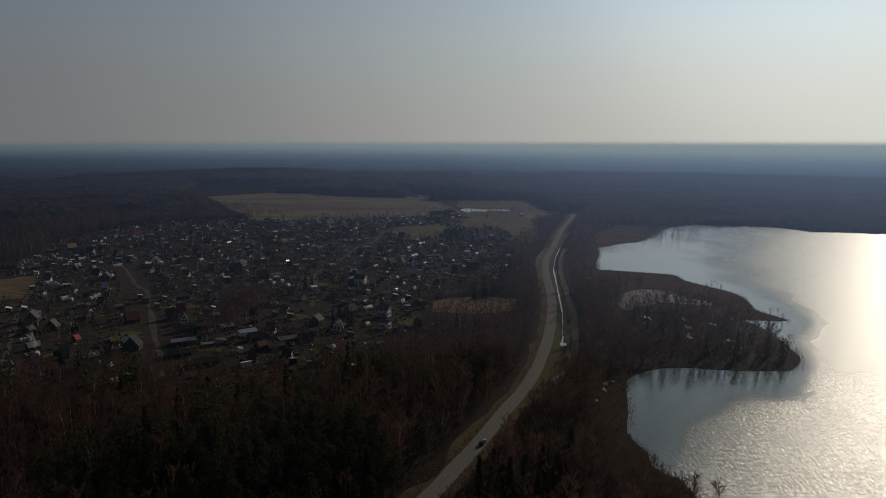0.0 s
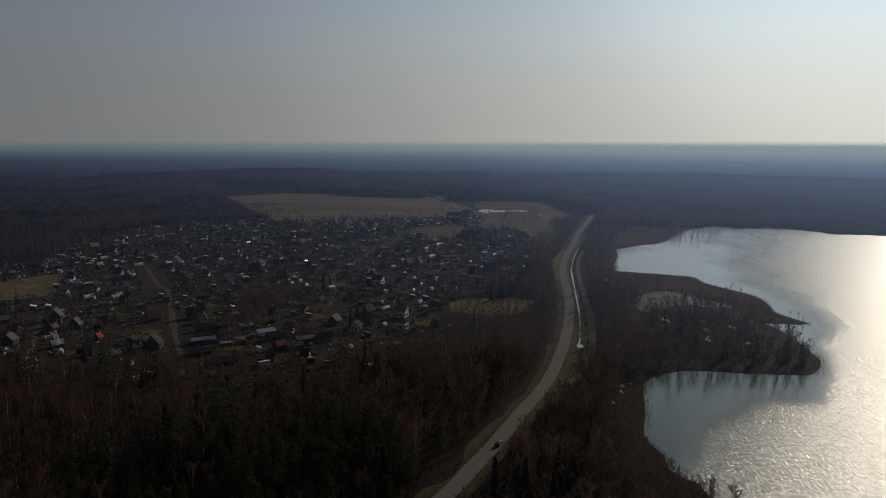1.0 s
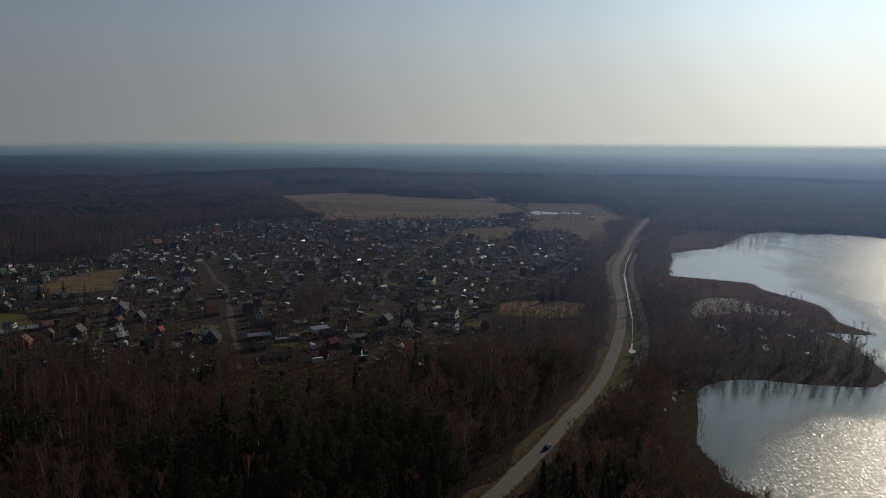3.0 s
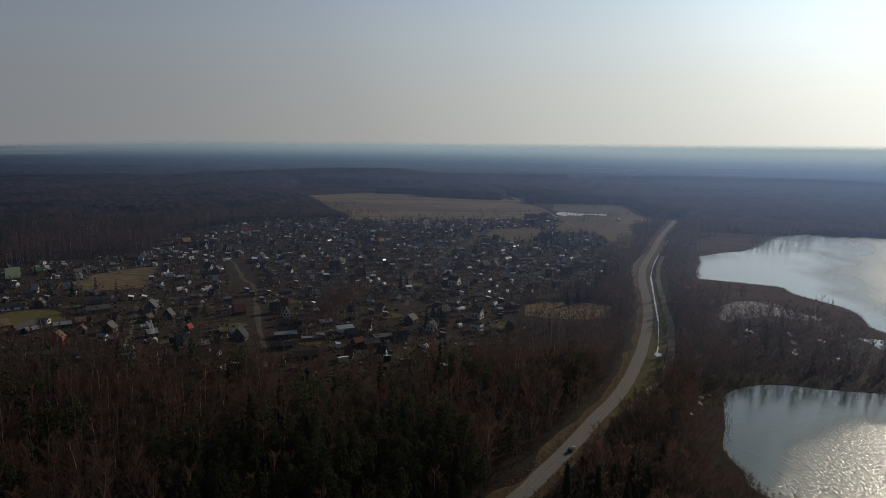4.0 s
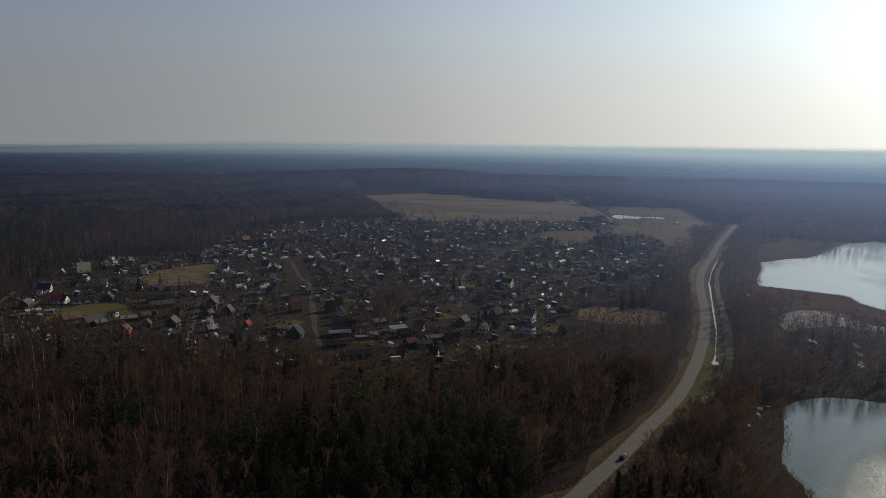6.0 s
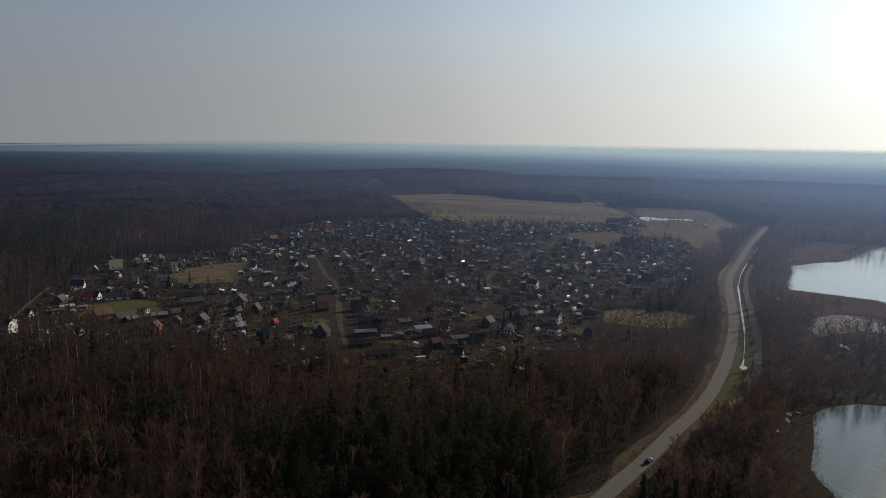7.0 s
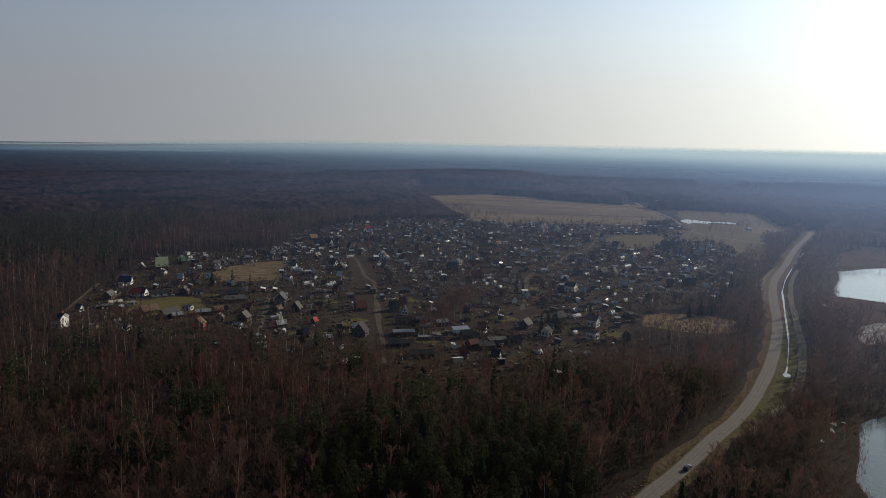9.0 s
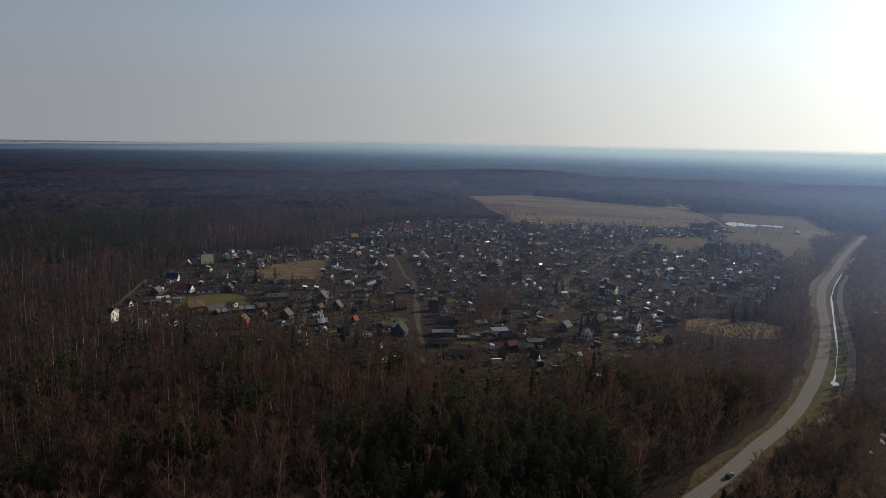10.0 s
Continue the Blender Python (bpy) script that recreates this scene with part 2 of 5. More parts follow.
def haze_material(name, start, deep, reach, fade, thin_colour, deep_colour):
    """Haze painted on one added sheet: it scatters sun and sky, more for the ground that lies further behind it."""
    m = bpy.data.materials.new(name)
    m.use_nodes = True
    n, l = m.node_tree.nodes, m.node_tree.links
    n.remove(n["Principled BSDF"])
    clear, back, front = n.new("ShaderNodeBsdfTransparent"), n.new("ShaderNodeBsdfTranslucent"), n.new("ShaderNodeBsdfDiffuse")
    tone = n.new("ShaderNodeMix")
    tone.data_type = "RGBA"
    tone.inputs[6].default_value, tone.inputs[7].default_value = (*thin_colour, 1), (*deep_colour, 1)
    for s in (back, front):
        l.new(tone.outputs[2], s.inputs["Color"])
    lit_veil = n.new("ShaderNodeMixShader")
    lit_veil.inputs[0].default_value = 0.2
    l.new(back.outputs[0], lit_veil.inputs[1])
    l.new(front.outputs[0], lit_veil.inputs[2])

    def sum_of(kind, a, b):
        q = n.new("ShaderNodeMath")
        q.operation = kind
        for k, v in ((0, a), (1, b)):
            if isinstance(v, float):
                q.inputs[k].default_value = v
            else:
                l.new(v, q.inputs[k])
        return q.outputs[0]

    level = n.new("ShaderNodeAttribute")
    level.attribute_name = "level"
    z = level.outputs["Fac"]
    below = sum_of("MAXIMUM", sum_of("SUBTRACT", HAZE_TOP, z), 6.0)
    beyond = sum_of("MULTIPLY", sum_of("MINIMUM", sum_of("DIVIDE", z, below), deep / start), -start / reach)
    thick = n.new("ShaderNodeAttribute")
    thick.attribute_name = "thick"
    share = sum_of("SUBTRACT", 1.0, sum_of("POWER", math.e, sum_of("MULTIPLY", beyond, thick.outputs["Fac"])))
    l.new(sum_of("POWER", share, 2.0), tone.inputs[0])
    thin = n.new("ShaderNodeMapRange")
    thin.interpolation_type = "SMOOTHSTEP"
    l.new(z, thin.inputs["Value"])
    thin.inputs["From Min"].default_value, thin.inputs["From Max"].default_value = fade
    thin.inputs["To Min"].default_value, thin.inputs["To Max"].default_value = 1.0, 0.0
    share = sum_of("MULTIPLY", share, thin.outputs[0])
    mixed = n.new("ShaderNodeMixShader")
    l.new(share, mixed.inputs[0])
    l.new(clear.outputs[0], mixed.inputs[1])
    l.new(lit_veil.outputs[0], mixed.inputs[2])
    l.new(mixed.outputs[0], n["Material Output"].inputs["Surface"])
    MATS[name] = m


haze_material("painted_haze", HAZE_START, FAR_HAZE - HAZE_START, 5000.0, (90.0, 100.5), (0.31, 0.44, 0.77), (0.26, 0.435, 0.77))
haze_material("near_painted_haze", NEAR_HAZE, HAZE_START - NEAR_HAZE, 34000.0, (92.0, 104.0), (0.5, 0.5, 0.52), (0.5, 0.5, 0.52))
haze_material("far_painted_haze", FAR_HAZE, 1e6, 2800.0, (88.0, 107.0), (0.255, 0.45, 0.75), (0.5, 0.67, 0.82))


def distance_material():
    """A glowing band for the last woods before the horizon: haze blue put into its emission, melting into the sky."""
    m = bpy.data.materials.new("hazy_backdrop_glow")
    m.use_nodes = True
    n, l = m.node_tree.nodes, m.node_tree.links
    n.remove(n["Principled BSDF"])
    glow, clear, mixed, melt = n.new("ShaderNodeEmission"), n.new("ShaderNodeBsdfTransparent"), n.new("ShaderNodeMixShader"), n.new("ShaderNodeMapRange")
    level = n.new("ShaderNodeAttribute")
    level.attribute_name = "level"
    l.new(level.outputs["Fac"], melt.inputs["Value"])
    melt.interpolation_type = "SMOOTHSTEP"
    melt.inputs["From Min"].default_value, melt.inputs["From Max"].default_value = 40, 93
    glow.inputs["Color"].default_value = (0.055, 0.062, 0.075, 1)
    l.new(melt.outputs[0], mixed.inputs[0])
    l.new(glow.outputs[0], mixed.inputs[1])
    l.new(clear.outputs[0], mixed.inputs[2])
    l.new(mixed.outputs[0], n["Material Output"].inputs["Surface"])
    MATS["hazy_backdrop_glow"] = m


distance_material()

# ---- plan of the land, in metres ----
ROAD = [(-46, 70), (-33, 110), (-20, 150), (-8, 178), (-0.5, 193.5), (3.4, 203), (12.6, 223.5), (22.2, 248), (35.8, 281), (47.4, 321), (59.2, 373.5), (70.1, 441), (79.9, 535),
        (90.1, 599), (109.8, 681.7), (134.3, 788.7), (173.3, 935), (193.2, 1009.5), (250, 1220), (340, 1540)]
DITCH = [(138.9, 767), (127.5, 723), (112.9, 665), (98.1, 601), (88, 548), (81.6, 494.5), (75.3, 442), (71, 406), (66.1, 375), (62.4, 353), (59.8, 340)]
TRACK = [(116, 655), (102, 597), (91.8, 537.8), (85.8, 486), (81.2, 443), (77.6, 407), (72.9, 376), (63.2, 326), (53.5, 298), (44, 276.3), (34.4, 256)]
LEE = [(66, 203), (81, 229), (97.6, 246.8), (107.3, 258), (115.3, 264), (125.6, 267), (132.3, 262.4), (143.7, 267.4), (155, 280.6), (168, 303), (171, 320), (179, 348.6), (193, 365), (210, 383),
       (217, 420), (218, 455), (224, 500), (240, 570), (270, 650), (315, 740), (370, 880), (200, 780), (105, 620), (90, 400), (55, 250)]
LAKE = [(72.5, 185.7), (72.1, 196.4), (68.2, 200), (65.5, 205.6), (66.7, 215.7), (64.7, 222.2), (64.3, 231.5), (69.4, 249.5), (73.6, 267.2), (78.5, 286.1),
        (91.9, 298.8), (105.7, 302.8), (129.5, 298.9), (154.7, 298.9), (161.5, 306), (168.6, 318.4), (170.5, 335), (173.5, 359.6), (173, 379), (170, 389.2),
        (182.2, 388), (190, 385), (196, 387), (192, 399.5), (188.5, 413.6), (195, 443), (194, 462), (184, 484), (175.5, 502), (174.7, 523.3), (147, 532.5), (124.6, 539.6),
        (127.4, 573.1), (140.9, 623.5), (155.2, 683.5), (185.1, 695.4), (208, 716), (261.6, 811.6)]
LAKE_EAST = [(310.9, 857.4), (338.8, 839.9), (379.9, 840.2), (407.3, 812.5), (420.1, 786.4), (455.8, 781.6), (490, 767), (545.8, 730.6), (601.7, 659.6), (640, 496.7),
             (600, 300), (420, 130), (250, 40), (130, 30), (95, 80), (85.5, 134)]
MEADOW = [(-455, 1228), (-425, 1300), (-340, 1386), (-253.3, 1376.7), (-200.1, 1319.2), (-124.5, 1290), (-41.7, 1268), (-15, 1175), (8, 1060), (19, 992), (-5.4, 962), (-67.4, 934.3),
          (-143.9, 909.9), (-221.2, 893), (-250, 905), (-287, 977.4), (-350.8, 1094.9), (-412, 1185.3)]
DRY_FIELD = [(-55.6, 824), (-4, 859), (4, 800), (2.8, 763.5), (-12.7, 730), (-46.4, 723.6)]
EAST_FIELD = [(24, 930), (53.8, 921), (98.3, 929), (112, 902), (106, 774), (92, 702), (75.7, 715.7), (69.9, 800), (45, 815), (31, 800), (9.6, 839)]
POND_FIELD = [(30, 945), (30, 1040), (22, 1120), (34, 1205), (90, 1214), (145, 1212), (152, 1100), (150, 985), (118, 925), (106, 870), (60, 900)]
ROAD_FIELD = [(115.6, 975), (157.7, 1025.8), (172, 1000), (153.7, 975), (115.2, 915)]
ROUGH_FIELD = [(-7, 434.6), (4.9, 443.4), (30.8, 448.1), (47.2, 438.5), (44, 410.6), (28.7, 402), (11.2, 402), (-6.2, 406)]
STUBBLE = [(-331, 448.3), (-338, 472.3), (-327.4, 501), (-308.5, 521), (-285.9, 475.9), (-272.1, 443), (-290.6, 428), (-307.8, 424.5)]
YARD = [(-298.5, 318.5), (-310.9, 355.6), (-298.4, 371.4), (-283.1, 369.3), (-260.7, 344.8), (-278.7, 324.9)]
POND = [(25.5, 1035), (38.6, 1058), (60, 1043), (95.4, 1042), (95, 1020), (72, 1030), (58, 1012), (42, 1014), (37, 998)]
MARSH = [(150, 668), (176.4, 785), (212.8, 827.8), (237.1, 795.6), (202.1, 715.9), (185, 699)]
FLOODED = [(112.4, 440.5), (125.2, 463.1), (146.2, 472.1), (157.4, 461.1), (161, 440.5), (173, 427), (158.1, 421), (140.8, 429), (124.7, 422.1), (109.4, 408.1)]
VILLAGE = [(-330, 306), (-371, 377), (-417.5, 478.6), (-412, 517.6), (-358, 587.5), (-392, 693), (-383.5, 795.6), (-350.8, 869), (-283.5, 915), (-203, 920), (-72.6, 925),
           (22.2, 967.6), (98.5, 816.7), (75.5, 689), (36.2, 488.7), (-11.6, 440.6), (-6.9, 345), (-17, 316), (-52, 286), (-72.5, 262), (-96.3, 268), (-128.5, 280),
           (-151.6, 280), (-166, 274), (-194, 290), (-220.6, 294), (-248, 284), (-272.8, 280), (-295, 270)]
LANES = [
    [(-190, 285), (-209.4, 324.4), (-218.3, 341.6), (-247.9, 396.4), (-263.6, 431.6), (-304.6, 515.2)],
    [(-120, 290), (-137.3, 326.4), (-152.5, 358.4), (-177.1, 412), (-200.4, 463.6), (-214.6, 481), (-246, 536.5), (-279.1, 589.7), (-297.7, 643.3)],
    [(-80, 420), (-89, 475.1), (-97.1, 528.1), (-95.3, 549.9)],
    [(-89, 572.7), (-81.7, 658.1), (-67.8, 725.6), (-70.5, 850.2)],
    [(-333.6, 309.5), (-359.1, 351.3), (-379, 385)],
]
BELT = [(-12, 446), (-8, 462), (25, 472), (60, 492), (68, 480), (42, 452), (21, 446)]
FAR_ROAD = [(-110, 1500), (-55.4, 1361), (-28.5, 1226.3), (-3.7, 1137.5), (12.3, 1066.6), (24.6, 989), (34.8, 928.2), (46, 887), (75, 850), (110, 835)]


def smooth(points, step=4.0, closed=False):
    """A rounded line through the points (Catmull-Rom), sampled about every step metres."""
    p = [np.array(q, float) for q in points]
    n, out = len(p), []
    for k in range(n if closed else n - 1):
        p0, p1 = (p[k - 1] if closed or k else 2 * p[0] - p[1]), p[k]
        p2 = p[(k + 1) % n]
        p3 = p[(k + 2) % n] if closed or k + 2 < n else 2 * p2 - p1
        m = max(1, int(np.linalg.norm(p2 - p1) / step))
        for j in range(m):
            t = j / m
            out.append(0.5 * (2 * p1 + (p2 - p0) * t + (2 * p0 - 5 * p1 + 4 * p2 - p3) * t * t + (3 * p1 - p0 - 3 * p2 + p3) * t**3))
    if not closed:
        out.append(p[-1])
    return np.array(out)


def inside(poly, x, y):
    """Which of the points lie in the polygon."""
    q, x, y = np.asarray(poly, float), np.asarray(x, float), np.asarray(y, float)
    hit = np.zeros(x.shape, bool)
    for (ax, ay), (bx, by) in zip(q, np.roll(q, -1, 0)):
        if ay != by:
            hit ^= ((ay > y) != (by > y)) & (x < (bx - ax) * (y - ay) / (by - ay) + ax)
    return hit


def away(line, x, y, closed=False):
    """Distance of the points from a line."""
    q, best = np.asarray(line, float), np.full(np.shape(x), 1e9)
    for a, b in zip(q, np.roll(q, -1, 0)) if closed else zip(q[:-1], q[1:]):
        d = b - a
        t = np.clip(((x - a[0]) * d[0] + (y - a[1]) * d[1]) / (d @ d + 1e-9), 0, 1)
        best = np.minimum(best, np.hypot(x - a[0] - t * d[0], y - a[1] - t * d[1]))
    return best


def mesh_object(name, verts, faces, mats, index=None, shade_smooth=False):
    """One mesh object from arrays of places and of triangles or quads."""
    verts, faces = np.asarray(verts, np.float32), np.asarray(faces, np.int32)
    me = bpy.data.meshes.new(name)
    me.vertices.add(len(verts))
    me.vertices.foreach_set("co", verts.ravel())
    k = faces.shape[1]
    me.loops.add(faces.size)
    me.loops.foreach_set("vertex_index", faces.ravel())
    me.polygons.add(len(faces))
    me.polygons.foreach_set("loop_start", np.arange(0, faces.size, k, dtype=np.int32))
    for m in mats:
        me.materials.append(MATS[m])
    if index is not None:
        me.polygons.foreach_set("material_index", np.asarray(index, np.int32))
    if shade_smooth:
        me.polygons.foreach_set("use_smooth", np.ones(len(faces), bool))
    me.update(calc_edges=True)
    return new(name, me)


def sheet(name, poly, z, mat, label, category, edge=2.0):
    """A flat piece of land with a slightly ragged rounded outline."""
    line = smooth(poly, 6.0, True)
    rng = np.random.default_rng(len(name) * 7 + len(poly))
    line = line + rng.normal(0, edge * 0.4, line.shape)
    bm = bmesh.new()
    f = bm.faces.new([bm.verts.new((x, y, z)) for x, y in line])
    bmesh.ops.triangulate(bm, faces=[f])
    for f in bm.faces:
        if f.normal.z < 0:
            f.normal_flip()
    me = bpy.data.meshes.new(name)
    bm.to_mesh(me)
    bm.free()
    me.materials.append(MATS[mat])
    return tagged(new(name, me), label, category, kind="structure")


def sharp(poly):
    """The same outline with its corners kept."""
    out = []
    for a, b in zip(poly, poly[1:] + poly[:1]):
        out += [(a[0] + (b[0] - a[0]) * t, a[1] + (b[1] - a[1]) * t) for t in (0.0, 0.06, 0.3, 0.5, 0.7, 0.94)]
    return out


def strip(name, line, width, z, mat, label, category, ragged=0.0, offset=0.0, step=4.0, crown=0.0):
    """A ribbon of land along a line: a road, a lane, a verge."""
    p = smooth(line, step)
    t = np.gradient(p, axis=0)
    t /= np.linalg.norm(t, axis=1)[:, None]
    side = np.stack([t[:, 1], -t[:, 0]], 1)
    rng = np.random.default_rng(int(width * 100) + len(name))
    w = np.full(len(p), width / 2.0)
    def wander():
        k = np.array((1, 2, 3, 2, 1)) / 5.0
        return np.convolve(rng.normal(0, ragged, len(p) + 4), k, "valid")

    left, right = w + wander(), w + wander()
    mid = p + side * offset
    v = []
    for k in range(len(p)):
        v += [(*(mid[k] - side[k] * left[k]), z), (*mid[k], z + crown), (*(mid[k] + side[k] * right[k]), z)]
    f = []
    for k in range(len(p) - 1):
        f += [(3 * k, 3 * k + 1, 3 * k + 4, 3 * k + 3), (3 * k + 1, 3 * k + 2, 3 * k + 5, 3 * k + 4)]
    f = [q[::-1] for q in f]
    return tagged(mesh_object(name, v, f, [mat]), label, category, kind="structure")


LAKE_LINE = smooth(LAKE + LAKE_EAST, 5.0, True)
ROAD_LINE = smooth(ROAD, 8.0)


def build_ground():
    from mathutils.geometry import delaunay_2d_cdt
    outer = [(4950 * math.cos(q), 4950 * math.sin(q)) for q in np.linspace(0, 2 * math.pi, 96, endpoint=False)]
    lake = [tuple(q) for q in LAKE_LINE]
    pts = [Vector(q) for q in outer + lake]
    n = len(outer)
    edges = [(k, (k + 1) % n) for k in range(n)] + [(n + k, n + (k + 1) % len(lake)) for k in range(len(lake))]
    verts, _, faces, *_ = delaunay_2d_cdt(pts, edges, [], 0, 0.001)
    v = np.array([(q[0], q[1], 0.0) for q in verts])
    f = np.array([list(q) for q in faces if len(q) == 3])
    c = v[f].mean(1)
    f = f[~inside(lake, c[:, 0], c[:, 1])]
    area = np.cross(v[f[:, 1], :2] - v[f[:, 0], :2], v[f[:, 2], :2] - v[f[:, 0], :2])
    f[area < 0] = f[area < 0][:, ::-1]
    tagged(mesh_object("ground", v, f, ["forest_floor"]), "brown leaf-littered forest ground reaching to the horizon", "ground", kind="structure")
    # sloping bank down to the lake bed
    ring = LAKE_LINE
    m = len(ring)
    v = [(x, y, 0.0) for x, y in ring] + [(x, y, -1.6) for x, y in ring]
    f = [(k, (k + 1) % m, m + (k + 1) % m, m + k) for k in range(m)]
    tagged(mesh_object("lake_bank", v, f, ["forest_floor"]), "low muddy bank round the lake", "bank", kind="structure")


def build_lake():
    step = 4.0
    xs, ys = np.arange(55, 660, step), np.arange(20, 880, step)
    gx, gy = np.meshgrid(xs, ys)
    v = np.stack([gx.ravel(), gy.ravel(), np.full(gx.size, -0.14)], 1)
    nx = len(xs)
    k = np.arange(gx.size).reshape(gx.shape)
    f = np.stack([k[:-1, :-1], k[:-1, 1:], k[1:, 1:], k[1:, :-1]], -1).reshape(-1, 4)
    c = v[f].mean(1)
    keep = inside(LAKE_LINE, c[:, 0], c[:, 1]) | (away(LAKE_LINE, c[:, 0], c[:, 1], True) < 7)
    f = f[keep]
    ob = mesh_object("lake", v, f, ["lake_water"], shade_smooth=True)
    d = away(LEE, v[:, 0], v[:, 1], True) * np.where(inside(LEE, v[:, 0], v[:, 1]), 1, -1)
    ragged = np.array([noise.noise(Vector((x * 0.016, y * 0.016, 0))) + 0.7 * noise.noise(Vector((x * 0.06, y * 0.03, 4))) for x, y, _ in v])
    reach = 20 + 0.26 * np.maximum(v[:, 1] - 330, 0)
    calm = np.clip(0.5 + d / reach + 0.22 * ragged, 0, 1)
    at = ob.data.attributes.new("calm", "FLOAT", "POINT")
    at.data.foreach_set("value", (calm * calm * (3 - 2 * calm)).astype(np.float32))
    tagged(ob, "grey lake, calm by the shore and glittering with sun further out", "lake", kind="structure")


build_ground()
build_lake()
sheet("village_ground", VILLAGE, 0.03, "village_soil", "brown and green garden ground of the village", "ground")
sheet("meadow", MEADOW, 0.12, "dry_meadow", "wide flat meadow of dry yellow-brown grass", "meadow", 5)
sheet("dry_field", DRY_FIELD, 0.12, "field_grass", "field of dry grass behind the gardens", "field", 4)
sheet("east_field", EAST_FIELD, 0.12, "field_grass", "strip of dry pale grass beside the far road", "field", 4)
sheet("pond_field", POND_FIELD, 0.09, "field_grass", "brown boggy grass behind the icy pond", "field", 4)
sheet("road_field", ROAD_FIELD, 0.12, "dry_meadow", "patch of dry grass at the road end", "field", 3)
sheet("rough_field", sharp(ROUGH_FIELD), 0.08, "stubble", "small rough field of pale dry grass", "field", 2)
sheet("stubble_field", sharp(STUBBLE), 0.08, "ploughed", "ploughed pale brown plot among the gardens", "field", 1.5)
sheet("yard_lawn", YARD, 0.08, "lawn", "green lawn yard between the village houses", "lawn", 1.5)
sheet("flooded_meadow", POND, 0.16, "ice", "icy flooded meadow by the far road", "pond", 2)
sheet("reed_marsh", MARSH, 0.05, "reeds", "brown reed marsh at the lake shore", "marsh", 3)
sheet("flooded_reeds", FLOODED, 0.05, "marsh_ice", "patchy white ice among the reeds", "ice", 3)
for lx, ly, wide, deep in ((-165, 352, 13, 24), (-160, 419, 20, 16), (-114, 331, 16, 9), (-279, 382, 20, 14), (-309, 346, 26, 18), (-302, 325, 20, 16), (-83, 488, 12, 20), (-20, 381, 14, 12), (-26, 506, 16, 14), (-86, 393, 18, 12), (-182, 318, 14, 14), (-205, 396, 18, 12), (-232, 470, 22, 12)):
    sheet("garden_lawn", [(lx + 0.5 * wide * math.cos(q) * (1 + 0.2 * math.sin(3 * q + lx)), ly + 0.5 * deep * math.sin(q) * (1 + 0.2 * math.cos(2 * q + ly))) for q in np.arange(0, 6.2, 0.7)], 0.068, "lawn", "yellow-green garden lawn between the houses", "lawn", 0.8)
for px, py, wide, deep in ((63.7, 289, 3, 4), (68, 281, 2.5, 4), (72, 284, 2, 2), (130, 357.5, 2.5, 6), (138, 388, 4, 10), (134, 372, 3.5, 12), (128, 352, 3.5, 10), (150, 378, 4, 8), (118, 392, 4, 9), (146, 345, 4, 7), (165, 390, 4, 5), (107.4, 510, 5, 7), (113, 379, 2, 6), (120, 366, 2, 4), (101, 372, 1.6, 5), (66, 274, 1.6, 5), (60.5, 262, 1.5, 3)):
    sheet("ice_patch", [(px + 0.45 * wide * math.cos(q) * (1 + 0.3 * math.sin(3 * q + px)), py + 0.5 * deep * math.sin(q) * (1 + 0.3 * math.cos(2 * q + py))) for q in np.arange(0, 6.2, 0.7)], 0.07, "marsh_ice", "patch of thin white ice between the trees", "ice", 0.6)
strip("road_verge", ROAD, 13, 0.04, "verge", "dry brown grass verge along the road", "verge", 1.3, 0.3)
strip("ditch_verge", [(75, 440), (66.5, 378), (59, 341), (50.5, 309), (42.5, 283), (33, 260)], 10, 0.07, "verge_green", "mossy green verge between road and track", "verge", 0.7)
strip("road", ROAD, 5.7, 0.1, "asphalt", "pale grey two-lane country road", "road", 0.12, crown=0.06)
for off in (-2.0, -0.75, 0.75, 2.0):
    strip("wheel_path", ROAD, 0.6, 0.175 if abs(off) < 2 else 0.145, "wheel_track", "worn pale wheel path on the road", "road", 0.08, off)
strip("track", TRACK, 3.6, 0.1, "gravel", "gravel track beside the ditch", "track", 0.22)
for run, wide in ((DITCH[0:2], 0.4), (DITCH[2:5], 0.55), (DITCH[4:8], 0.95), (DITCH[7:10], 0.4), (DITCH[9:11], 0.7)):
    strip("ditch", run, wide, 0.12, "ice", "narrow roadside ditch filled with white ice", "ditch", 0.12)
sheet("ditch_end", [(58, 338.5), (60, 343), (61.8, 339), (61, 335), (59, 334.5)], 0.13, "ice", "white ice patch at the end of the ditch", "ice", 0.3)
sheet("layby", [(72, 535), (78, 590), (88, 628), (98, 660), (104, 664), (92, 610), (83, 560), (78, 520), (72, 492)], 0.09, "gravel", "gravel lay-by at the road", "gravel", 1)
strip("far_road", FAR_ROAD, 6, 0.16, "gravel", "pale dirt road across the meadow", "road", 0.5)
for lane in LANES:
    strip("lane", lane, 2.6, 0.07, "dirt_lane", "dirt lane between the gardens", "lane", 0.5)


